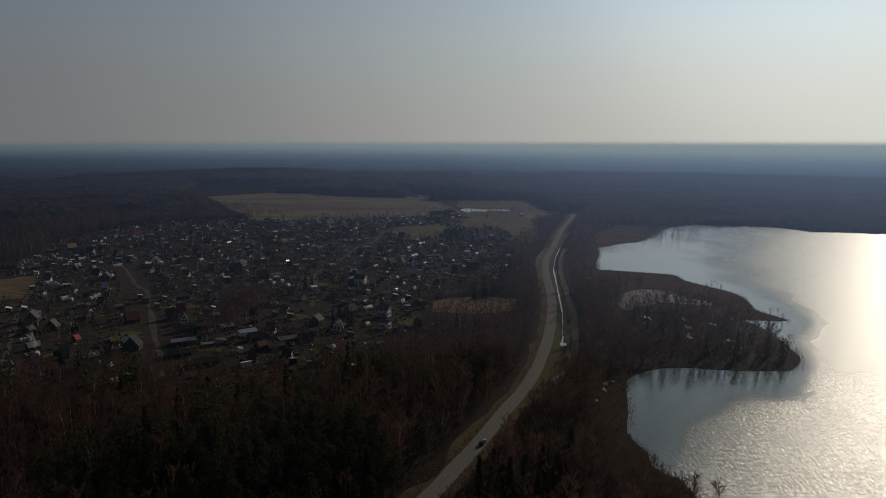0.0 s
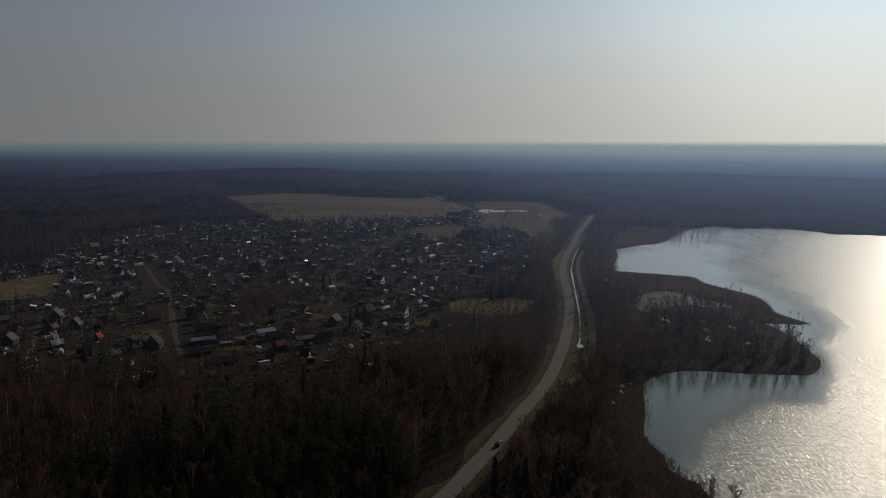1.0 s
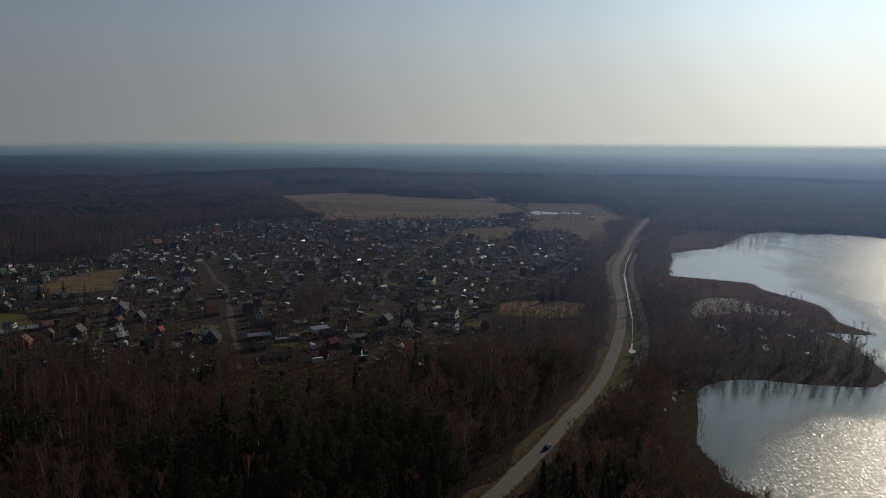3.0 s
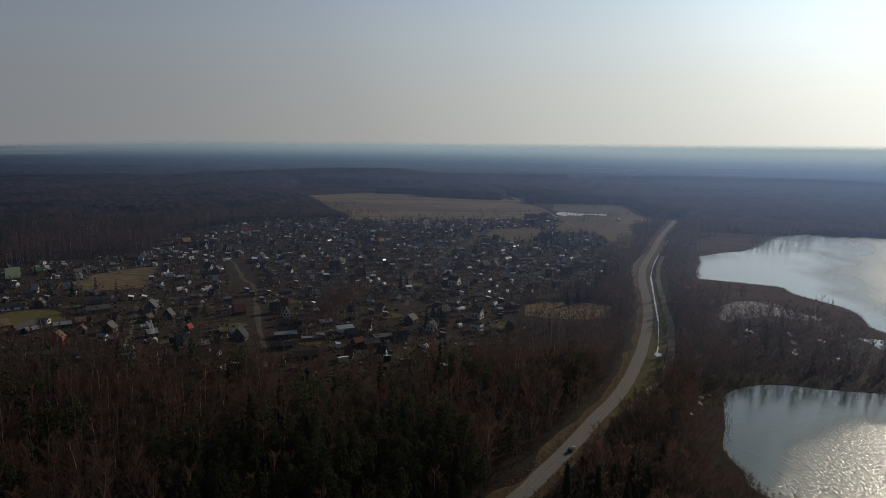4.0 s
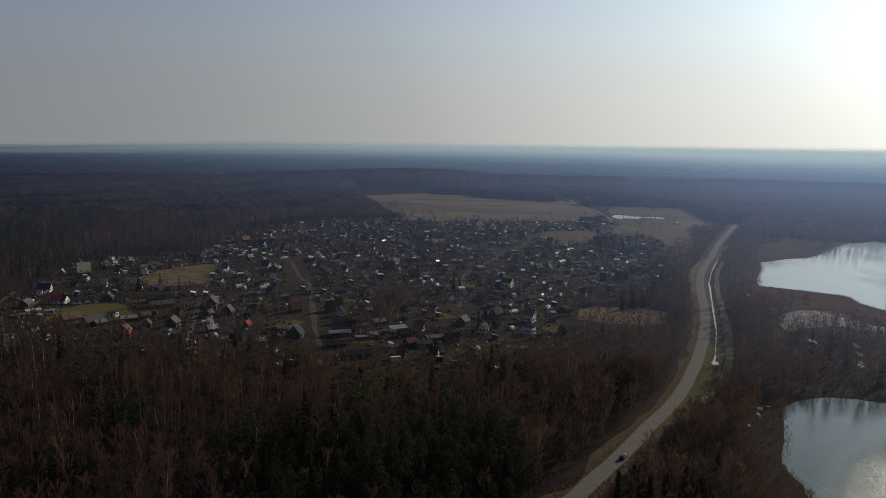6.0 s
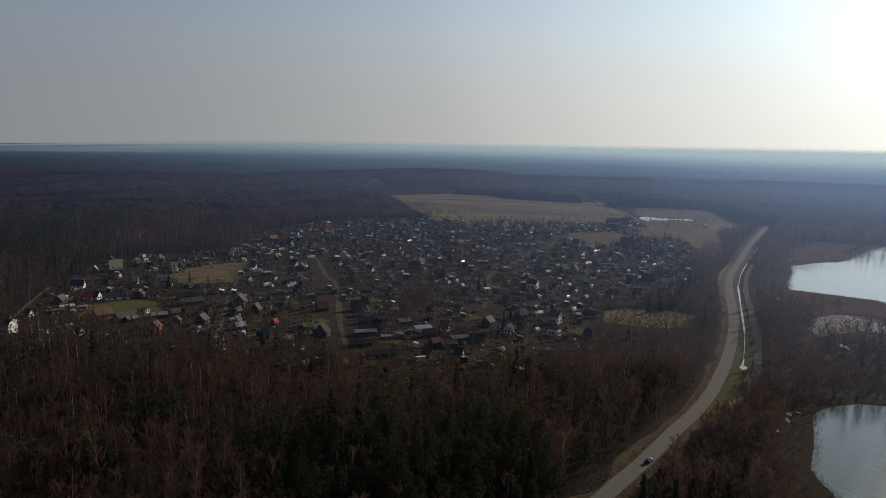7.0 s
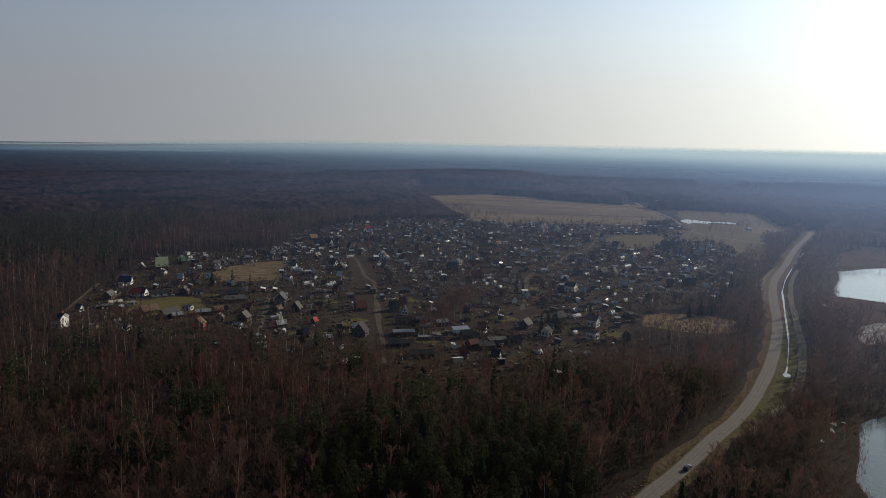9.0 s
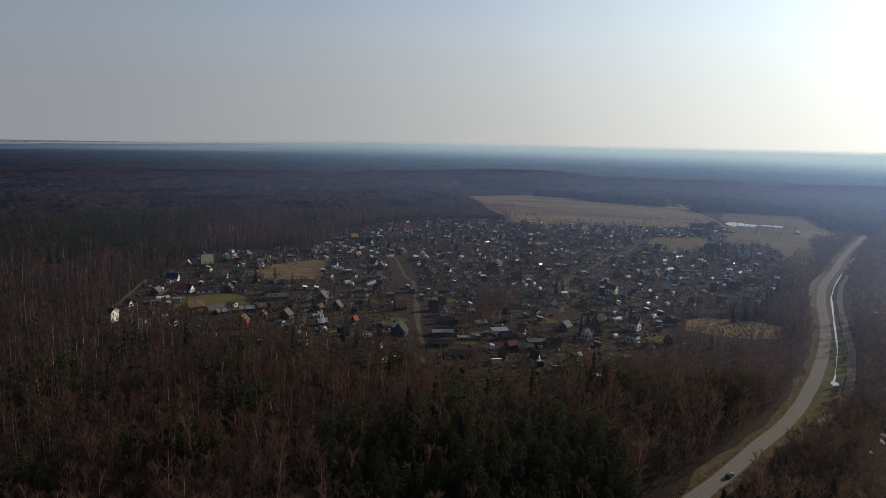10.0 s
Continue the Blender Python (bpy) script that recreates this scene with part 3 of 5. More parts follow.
# ---- distance ----
def arc(name, radius, low, high, mat, label, category, start=0.0, end=360.0, step=2.0):
    """An added upright sheet round the place; its upper part sinks towards the west."""
    bearing = np.arange(start, end + 0.01, step)
    west = np.clip((-24 - np.where(bearing > 180, bearing - 360, bearing)) / 26, 0, 1.2)
    drop = radius * 0.0085 * west * west * (3 - 2 * np.minimum(west, 1))
    q = np.radians(bearing)
    rungs = (low, 62.0, 76.0, 86.0, 94.0, high)
    v = [(radius * math.sin(p), radius * math.cos(p), z - d * min(1.0, max(0.0, (z - 62) / 24))) for p, d in zip(q, drop) for z in rungs]
    n = len(rungs)
    f = [(n * k + j, n * k + j + 1, n * k + n + j + 1, n * k + n + j) for k in range(len(q) - 1) for j in range(n - 1)]
    ob = mesh_object(name, v, f, [mat])
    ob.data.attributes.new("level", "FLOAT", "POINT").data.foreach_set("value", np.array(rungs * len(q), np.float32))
    # density painted heavier towards the sun, standing in for its glow in the air
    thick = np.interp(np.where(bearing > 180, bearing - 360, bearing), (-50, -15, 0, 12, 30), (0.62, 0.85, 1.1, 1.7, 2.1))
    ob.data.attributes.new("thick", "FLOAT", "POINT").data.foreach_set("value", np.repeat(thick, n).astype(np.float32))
    return tagged(ob, label, category, kind="structure")


# backdrop glows by itself, with the haze colour painted into it
arc("backdrop", 4900, -2, 95, "hazy_backdrop_glow", "glowing backdrop band painted hazy blue for woods along the horizon", "backdrop", 0, 360, 1.0)
# see-through sheets added to stand in for haze over distance
arc("far_haze", FAR_HAZE, 0, 109, "far_painted_haze", "added upright sheet of painted pale blue haze before the horizon", "haze", -75, 60, 0.5)
arc("haze", HAZE_START, 0, 101, "painted_haze", "added upright sheet of thin painted bluish haze over gardens and woods", "haze", -75, 60, 0.5)
# nearest sheet added only to lift the darks, like veiling glare
arc("near_haze", NEAR_HAZE, 0, 106, "near_painted_haze", "faint added haze sheet that lifts the darks of the near woods", "haze", -75, 60, 0.5)


def far_shore():
    """A pale sheet of water at the foot of the wind turbines."""
    q = np.radians(np.arange(-45.5, -35.4, 0.25))
    ragged = np.random.default_rng(3).uniform(0, 25, len(q))
    v = [(r * math.sin(p), r * math.cos(p), z) for p, g in zip(q, ragged) for r, z in ((4790 + g, 19.0 + g * 0.06), (4885, 26.0))]
    f = [(2 * k, 2 * k + 1, 2 * k + 3, 2 * k + 2)[::-1] for k in range(len(q) - 1)]
    tagged(mesh_object("far_water", v, f, ["ice"]), "pale strip of water far off below the turbines", "water", kind="structure")


far_shore()


def hills(x, y):
    """Gentle wooded rises beyond the meadow and the lake."""
    h = 23 * np.exp(-(((x + 480) / 290) ** 2 + ((y - 1760) / 160) ** 2))
    h += 13 * np.exp(-(((x - 330) / 300) ** 2 + ((y - 1520) / 140) ** 2))
    h += 14 * np.exp(-(((x - 650) / 700) ** 2 + ((y - 2500) / 400) ** 2))
    return h + 12 * np.exp(-(((x + 1500) / 900) ** 2 + ((y - 2700) / 500) ** 2))


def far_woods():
    rng = np.random.default_rng(5)
    az = np.radians(np.arange(-60, 38.01, 0.2))
    rad = np.exp(np.arange(math.log(885), math.log(4850), 0.0068))
    a, r = np.meshgrid(az, rad)
    a, r = a + rng.uniform(-0.5, 0.5, a.shape) * radians(0.2), r * (1 + rng.uniform(-0.45, 0.45, a.shape) * 0.0068)
    x, y = r * np.sin(a), r * np.cos(a)
    stand = np.array([noise.noise(Vector((p * 0.006, q * 0.006, 3))) for p, q in zip(x.ravel(), y.ravel())]).reshape(x.shape)
    tall = (11 + 4 * stand + 4.5 * rng.random(x.shape) ** 1.5) * np.clip((r - np.where(x > 220, 800, 890)) / np.where(x > 220, 330, 150), 0.2, 1)
    tall *= 1 - 0.82 * np.exp(-(((x + 305) / 75) ** 2 + ((y - 1010) / 120) ** 2))
    z = hills(x, y) + tall
    open_land = inside(MEADOW, x, y) | inside(DRY_FIELD, x, y) | inside(EAST_FIELD, x, y) | inside(POND_FIELD, x, y) | inside(ROAD_FIELD, x, y) | inside(POND, x, y) | inside(VILLAGE, x, y) | (away(FAR_ROAD, x, y) < 9) | inside(LAKE_LINE, x, y)
    open_land |= np.hypot((x + 12) / 1.2, y - 1300) < 52
    open_land |= ((away(ROAD, x, y) < 12) & (r < 1030)) | inside([(20, 960), (-10, 1230), (150, 1225), (170, 960), (100, 830)], x, y)
    clearing = np.array([noise.noise(Vector((p * 0.0035, q * 0.0016, 9))) for p, q in zip(x.ravel(), y.ravel())]).reshape(x.shape) > 0.42
    clearing &= hills(x, y) < 6
    z = np.where(clearing, hills(x, y) + 0.3, z)
    z = np.where(open_land, -0.6, z)
    n = len(az)
    k = np.arange(x.size).reshape(x.shape)
    f = np.stack([k[:-1, :-1], k[:-1, 1:], k[1:, 1:], k[1:, :-1]], -1).reshape(-1, 4)
    low = (z.ravel()[f] < 0).all(1)
    f = f[~low][:, ::-1]
    ob = mesh_object("far_woods", np.stack([x.ravel(), y.ravel(), z.ravel()], 1), f, ["far_canopy"], shade_smooth=True)
    tagged(ob, "endless bare brown and dark green woods", "forest", kind="stuff")


far_woods()


# ---- trees ----
class Shape:
    """Triangles gathered for one mesh."""

    def __init__(self):
        self.v, self.f, self.m = [], [], []

    def blade(self, a, b, width, rng, mat=0):
        """A thin tapering twig or tuft from a to b."""
        d = b - a
        s = np.cross(d, rng.normal(size=3))
        s *= width * 0.5 / (np.linalg.norm(s) + 1e-9)
        n = len(self.v)
        self.v += [a - s, a + s, b]
        self.f.append((n, n + 1, n + 2))
        self.m.append(mat)

    def leafy(self, a, b, width, rng, mat=0):
        """A tuft that is widest in its middle."""
        d = b - a
        s = np.cross(d, rng.normal(size=3))
        s *= width * 0.5 / (np.linalg.norm(s) + 1e-9)
        n, c = len(self.v), a + d * 0.45
        self.v += [a, c + s, b, c - s]
        self.f += [(n, n + 1, n + 2), (n, n + 2, n + 3)]
        self.m += [mat, mat]

    def tube(self, path, radii, sides, mat=0):
        n0 = len(self.v)
        for p, r in zip(path, radii):
            for k in range(sides):
                q = 2 * math.pi * k / sides
                self.v.append(np.array(p) + (r * math.cos(q), r * math.sin(q), 0))
        for j in range(len(path) - 1):
            for k in range(sides):
                a, b = n0 + j * sides + k, n0 + j * sides + (k + 1) % sides
                self.f += [(a, b, b + sides), (a, b + sides, a + sides)]
                self.m += [mat, mat]

    def arrays(self):
        return np.array(self.v), np.array(self.f), np.array(self.m)


def stem(rng, height, lean=0.4, bits=5):
    top = rng.normal(0, lean, 2)
    return [np.array((top[0] * t * t, top[1] * t * t, height * t)) for t in np.linspace(0, 1, bits)]


def bare_tree(seed, height, low, spread, limbs, twigs, twig, fat, sides=5, thick=0.13, bits=5):
    """A leafless tree: tapering stem, rising limbs, a haze of twigs. Gives stem and crown."""
    rng = np.random.default_rng(seed)
    trunk, crown = Shape(), Shape()
    line = stem(rng, height, 0.7, bits)
    trunk.tube(line, np.linspace(thick, 0.02, len(line)), sides)
    tips = []
    for k in range(limbs):
        t = low + (0.97 - low) * (k + rng.random()) / limbs
        at = np.array([np.interp(t, np.linspace(0, 1, len(line)), [p[c] for p in line]) for c in range(3)])
        q = rng.uniform(0, 2 * math.pi)
        reach = spread * (1 - 0.75 * abs((t - low) / (1 - low) - 0.35) ** 1.2) * rng.uniform(0.6, 1.1)
        rise = reach * rng.uniform(1.0, 1.9)
        tip = at + (reach * math.cos(q), reach * math.sin(q), min(rise, height * 1.02 - at[2]))
        crown.blade(at, tip, 0.06 if limbs > 12 else 0.1, rng)
        tips.append((at, tip))
    for k in range(twigs):
        at, tip = tips[rng.integers(limbs)]
        p = at + (tip - at) * rng.uniform(0.25, 1.0)
        d = (tip - at) / np.linalg.norm(tip - at) + rng.normal(0, 0.5, 3) + (0, 0, 0.35)
        crown.blade(p, p + d / np.linalg.norm(d) * twig * rng.uniform(0.5, 1.2), fat, rng)
    return trunk.arrays(), crown.arrays()


def pine_tree(seed, height, clumps, blades, size, fat, sides=5):
    """A pine: straight stem, boughs that end in rounded clumps of needles, a domed crown."""
    rng = np.random.default_rng(seed)
    trunk, crown = Shape(), Shape()
    line = stem(rng, height * 0.95, 0.3)
    trunk.tube(line, np.linspace(0.16, 0.04, len(line)), sides)
    for k in range(clumps):
        t = 0.28 + 0.68 * (k + rng.random()) / clumps
        at = np.array((line[-1][0] * t * t, line[-1][1] * t * t, height * t))
        q = k * 2.4 + rng.uniform(-0.5, 0.5)
        reach = 2.0 * math.sqrt(max(0.03, 1 - ((t - 0.46) / 0.52) ** 2)) * rng.uniform(0.55, 1.0)
        tip = at + (reach * math.cos(q), reach * math.sin(q), reach * 0.2)
        trunk.blade(at - (0, 0, 0.4), tip, 0.1, rng)
        ball = size * rng.uniform(0.75, 1.15) * (0.75 if t > 0.85 else 1)
        for _ in range(blades):
            d = rng.normal(size=3) + (0, 0, 0.35)
            d /= np.linalg.norm(d)
            a = tip + d * ball * 0.45
            crown.leafy(a, a + d * ball * 0.7 + rng.normal(0, 0.12, 3), fat * rng.uniform(0.7, 1.2), rng)
    return trunk.arrays(), crown.arrays()


def spruce_tree(seed, height, layers, boughs, fat, sides=5):
    rng = np.random.default_rng(seed)
    trunk, crown = Shape(), Shape()
    trunk.tube(stem(rng, height, 0.1), np.linspace(0.18, 0.02, 5), sides)
    for j in range(layers):
        t = 0.1 + 0.88 * j / layers
        reach = 2.6 * (1 - t) ** 0.85 + 0.25
        for k in range(boughs):
            q = 2 * math.pi * (k + rng.random()) / boughs
            r = reach * rng.uniform(0.7, 1.15)
            at = np.array((0, 0, height * t + rng.normal(0, 0.15)))
            tip = at + (r * math.cos(q), r * math.sin(q), -0.28 * r + rng.normal(0, 0.12))
            crown.leafy(at, tip, fat * (0.5 + r * 0.35), rng)
            mid = at + (tip - at) * 0.6
            crown.leafy(mid + (0, 0, 0.25), mid + (rng.normal(0, 0.4), rng.normal(0, 0.4), -0.75), fat * 0.7, rng)
    crown.leafy(np.array((0, 0, height * 0.9)), np.array((0, 0, height * 1.04)), 0.4, rng)
    return trunk.arrays(), crown.arrays()


KINDS = {
    "birch": ("birch_bark", "birch_twigs", "bare birch with pale trunk and reddish-brown twigs"),
    "alder": ("dark_bark", "alder_twigs", "bare dark alder with grey-brown twigs"),
    "pine": ("pine_bark", "pine_needles", "dark green pine with a bushy crown"),
    "spruce": ("dark_bark", "spruce_needles", "dark green pointed spruce"),
}
THIN = {
    "birch": [bare_tree(s, h, 0.22, 2.5, 6, 56, 2.0, 0.3, 3, 0.1, bits=2) for s, h in ((111, 16), (112, 14.5), (113, 17))],
    "alder": [bare_tree(s, h, 0.12, 2.9, 6, 56, 2.0, 0.32, 3, 0.1, bits=2) for s, h in ((114, 11), (115, 13), (116, 9.5))],
}
FULL = {
    "birch": [bare_tree(s, h, 0.28, 2.6, 34, 860, 1.2, 0.08, 5, 0.11) for s, h in ((1, 17), (2, 15.5), (3, 18), (4, 14))],
    "alder": [bare_tree(s, h, 0.12, 2.9, 36, 860, 1.2, 0.085, 5, 0.11) for s, h in ((11, 12), (12, 14), (13, 10.5))],
    "pine": [pine_tree(s, h, 30, 26, 1.05, 0.42) for s, h in ((21, 17), (22, 15.5), (23, 18), (24, 14))],
    "spruce": [spruce_tree(s, h, 26, 12, 0.75) for s, h in ((31, 15), (32, 12), (33, 17))],
}
MIDDLE = {
    "birch": [bare_tree(s, h, 0.25, 2.5, 14, 400, 1.4, 0.105, 3, 0.1, bits=3) for s, h in ((91, 16), (92, 14.5), (93, 17), (94, 13))],
    "alder": [bare_tree(s, h, 0.1, 2.8, 14, 350, 1.4, 0.115, 3, 0.1, bits=3) for s, h in ((95, 11), (96, 13), (97, 9.5))],
    "pine": [pine_tree(s, h, 17, 8, 1.35, 0.8, 3) for s, h in ((98, 16), (99, 14.5), (100, 17))],
    "spruce": [spruce_tree(s, h, 12, 7, 1.2, 3) for s, h in ((101, 15), (102, 12), (103, 17))],
}
PLAIN = {
    "birch": [bare_tree(s, h, 0.22, 2.4, 8, 130, 1.7, 0.17, 3, 0.1, bits=2) for s, h in ((41, 16), (42, 14.5), (43, 17), (44, 13))],
    "alder": [bare_tree(s, h, 0.12, 2.9, 8, 130, 1.7, 0.18, 3, 0.1, bits=2) for s, h in ((51, 11), (52, 13), (53, 9.5))],
    "pine": [pine_tree(s, h, 8, 4, 1.9, 1.4, 3) for s, h in ((61, 16), (62, 14.5), (63, 17))],
    "spruce": [spruce_tree(s, h, 8, 5, 1.6, 3) for s, h in ((71, 15), (72, 12), (73, 17))],
    "bush": [bare_tree(s, h, 0.06, 1.9, 6, 26, 1.2, 0.2, 3, 0.06, 2) for s, h in ((81, 3.4), (82, 2.6), (83, 4))],
    "fruit": [bare_tree(s, h, 0.18, 2.2, 7, 46, 1.4, 0.17, 3, 0.1, 2) for s, h in ((84, 5), (85, 4.2), (86, 6))],
    "hedge": [bare_tree(s, h, 0.05, 1.1, 5, 10, 1.0, 0.3, 3, 0.06, 2) for s, h in ((87, 2.0), (88, 1.6), (89, 2.4))],
}


def joined(name, places, mats, label, category):
    """Many plain trees in one mesh. places: rows of x, y, z, size, turn, (trunk, crown) arrays."""
    vs, fs, ms, n = [], [], [], 0
    for x, y, z, size, turn, (trunk, crown) in places:
        c, s = math.cos(turn) * size, math.sin(turn) * size
        for part_no, (v, f, m) in enumerate((trunk, crown)):
            w = np.empty_like(v)
            w[:, 0], w[:, 1], w[:, 2] = v[:, 0] * c - v[:, 1] * s + x, v[:, 0] * s + v[:, 1] * c + y, v[:, 2] * size + z
            vs.append(w), fs.append(f + n), ms.append(np.full(len(f), part_no))
            n += len(v)
    if vs:
        ob = mesh_object(name, np.concatenate(vs), np.concatenate(fs), mats, np.concatenate(ms))
        tagged(ob, label, category, kind="stuff")


def conifers(x, y):
    """How likely a spot bears pines or spruces."""
    v = 0.0
    for cx, cy, rx, ry, w in ((-56, 178, 50, 40, 0.93), (-95, 176, 18, 18, 0.8), (-40, 222, 22, 12, 0.6), (-199, 196, 9, 7, 0.6),
                              (-246, 206, 16, 11, 0.8), (-198, 246, 13, 8, 0.7), (-125, 262, 14, 8, 0.6), (-60, 252, 16, 8, 0.55), (-560, 480, 110, 110, 0.92), (-700, 640, 170, 190, 0.92), (-452, 745, 40, 40, 0.8), (-489, 880, 60, 40, 0.8), (-251, 234, 12, 8, 0.85), (-297, 228, 12, 7, 0.8), (-240, 268, 10, 7, 0.8),
                              (-184, 220, 10, 8, 0.85), (-155, 196, 13, 10, 0.9), (-142, 151, 10, 7, 0.85), (-160, 139, 9, 6, 0.8), (-171, 119, 12, 7, 0.8), (-107, 191, 14, 13, 0.93), (-163, 260, 10, 7, 0.7),
                              (-75, 233, 18, 16, 0.85), (-41, 204, 24, 26, 0.93), (-34, 280, 14, 10, 0.7), (14, 280, 9, 12, 0.6), (-10, 255, 10, 12, 0.55), (-460, 455, 60, 35, 0.8), (-20, 250, 10, 14, 0.5), (26, 216, 5, 5, 0.9), (3, 186, 3, 3, 1.0), (12.5, 191, 3, 3, 0.9), (52, 560, 14, 40, 0.4), (28, 470, 14, 12, 0.4)):
        v = max(v, w * math.exp(-(((x - cx) / rx) ** 2 + ((y - cy) / ry) ** 2) ** 2))
    return max(v, 0.55 * (noise.noise(Vector((x * 0.02, y * 0.02, 5))) - 0.25))


def plant_woods():
    rng = np.random.default_rng(17)
    step = 4.6
    gx, gy = np.meshgrid(np.arange(-960, 420, step), np.arange(70, 1000, step))
    x, y = (gx + rng.uniform(-2.1, 2.1, gx.shape)).ravel(), (gy + rng.uniform(-2.1, 2.1, gy.shape)).ravel()
    # the shore east of the road is grown over twice as densely
    gx, gy = np.meshgrid(np.arange(20, 215, step), np.arange(150, 480, step))
    x = np.concatenate([x, (gx + rng.uniform(-2.3, 2.3, gx.shape)).ravel()])
    y = np.concatenate([y, (gy + rng.uniform(-2.3, 2.3, gy.shape)).ravel()])
    r, az = np.hypot(x, y), np.degrees(np.arctan2(x, y))
    keep = (r > 112) & (r < 960) & (az > -59) & (az < 37)
    keep &= rng.random(x.shape) < np.clip(1.18 - r / 900, 0.5, 1.0)
    x, y, r = x[keep], y[keep], r[keep]
    open_land = (inside(VILLAGE, x, y) & ~inside(BELT, x, y)) | inside(MEADOW, x, y) | inside(DRY_FIELD, x, y) | inside(EAST_FIELD, x, y) | inside(ROAD_FIELD, x, y) | inside(ROUGH_FIELD, x, y) | inside(MARSH, x, y) | inside(FLOODED, x, y)
    open_land |= inside(LAKE_LINE, x, y) | (away(FAR_ROAD, x, y) < 6) | inside([(20, 960), (-10, 1230), (150, 1225), (170, 960), (100, 830)], x, y)
    near_road = away(ROAD_LINE, x, y)
    open_land |= (near_road < 8.4) | (away(TRACK, x, y) < 4) | (away(DITCH, x, y) < 3)
    wedge = inside([(43, 283), (60, 330), (72, 400), (84, 520), (78, 520), (62, 400), (48, 320)], x, y)
    reedy = inside([(112, 545), (150, 536), (175, 523), (177, 500), (195, 440), (188, 413), (193, 388), (172, 390), (166, 436), (138, 474), (108, 470)], x, y)
    keep = ~(open_land | wedge | reedy)
    x, y, r, near_road = x[keep], y[keep], r[keep], near_road[keep]
    shore = away(LAKE_LINE, x, y, True)
    line_x = np.interp(y, [q[1] for q in ROAD], [q[0] for q in ROAD])
    east = x > line_x
    stuff, single = {}, []
    counts = {}
    for k in range(len(x)):
        p = conifers(x[k], y[k])
        size = rng.uniform(0.8, 1.12) * (1 + 0.35 * noise.noise(Vector((x[k] * 0.03, y[k] * 0.03, 12))))
        if east[k] and y[k] < 240 and x[k] > 78:
            continue
        if east[k]:
            island = x[k] > 92 and 298 < y[k] < 420
            kind = "spruce" if rng.random() < p * 0.8 else ("birch" if rng.random() < 0.12 else "alder")
            size *= 0.8 if island else (0.95 if shore[k] > 8 else 0.55)
            if near_road[k] < 12:
                size *= 0.6
            if shore[k] < 4 and x[k] > 150:
                size *= 0.6
            if shore[k] < 10 and y[k] < 290:
                size *= 0.42 if shore[k] > 5 else 0.6
            if rng.random() < (0.36 if island else 0.12):
                continue
        else:
            kind = ("pine" if rng.random() < 0.8 else "spruce") if rng.random() < p else ("birch" if rng.random() < 0.33 + 0.5 * noise.noise(Vector((x[k] * 0.025, y[k] * 0.025, 8))) else "alder")
            if near_road[k] < 10:
                size *= 0.75
            if -15 < x[k] < 60 and 320 < y[k] < 700:
                size *= 0.72
        row = (x[k], y[k], rng.uniform(-0.25, 0), size, rng.uniform(0, 6.28))
        if r[k] < 212 and counts.get(kind, 0) < 290:
            counts[kind] = counts.get(kind, 0) + 1
            single.append((kind, row))
        else:
            shapes = (MIDDLE if r[k] < 330 else THIN if r[k] > 480 and kind in THIN else PLAIN)[kind]
            stuff.setdefault(kind, []).append((*row, shapes[rng.integers(len(shapes))]))
    first = {}
    for kind, (px, py, pz, size, turn) in single:
        bark, leaf, label = KINDS[kind]
        n = rng.integers(len(FULL[kind]))
        m = pose(px, py, pz, 0, 0, math.degrees(turn))
        if (kind, n) in first:
            ob = copy_thing(first[kind, n], m)
        else:
            ob = first[kind, n] = tagged(new(kind), label, kind, "trees of the near wood")
            for pn, (v, f, _), mat in (("trunk", FULL[kind][n][0], bark), ("crown", FULL[kind][n][1], leaf)):
                mesh_object(pn, v, f, [mat]).parent = ob
            ob.matrix_basis = m
        ob.scale = (size, size, size)
    names = {"birch": "birch_wood", "alder": "alder_wood", "pine": "pine_wood", "spruce": "spruce_wood"}
    for kind, rows in stuff.items():
        bark, leaf, label = KINDS[kind]
        joined(names[kind], rows, [bark, leaf], "wood of " + label.replace("bare ", "bare, ") + " trees", "forest")


plant_woods()


def reed_beds():
    """Upright reed stalks in clumps on the spit and along the shore."""
    rng = np.random.default_rng(23)
    spit = [(112, 545), (150, 536), (175, 523), (177, 500), (195, 440), (188, 413), (193, 388), (172, 390), (166, 436), (138, 474), (108, 470)]
    s = Shape()
    for poly, count in ((spit, 15000), ([(139 + 1.12 * (a - 139), 441 + 1.2 * (b - 441)) for a, b in FLOODED], 6000), (MARSH, 3500)):
        q = np.array(poly)
        x, y = rng.uniform(q[:, 0].min(), q[:, 0].max(), count * 2), rng.uniform(q[:, 1].min(), q[:, 1].max(), count * 2)
        keep = inside(poly, x, y)
        for px, py in list(zip(x[keep], y[keep]))[:count]:
            a = np.array((px, py, -0.5))
            s.blade(a, a + (rng.normal(0, 0.5), rng.normal(0, 0.5), rng.uniform(0.9, 1.7)), rng.uniform(0.25, 0.6), rng)
    line = smooth(LAKE, 1.2)
    for px, py in line:
        for _ in range(9):
            a = np.array((px + rng.normal(0, 1.4), py + rng.normal(0, 1.4), -0.5))
            s.blade(a, a + (rng.normal(0, 0.3), rng.normal(0, 0.3), rng.uniform(0.7, 1.6)), rng.uniform(0.1, 0.3), rng)
    v, f, _ = s.arrays()
    tagged(mesh_object("reed_bed", v, f, ["reeds"]), "dense brown dry reeds along the lake shore", "reeds", kind="stuff")




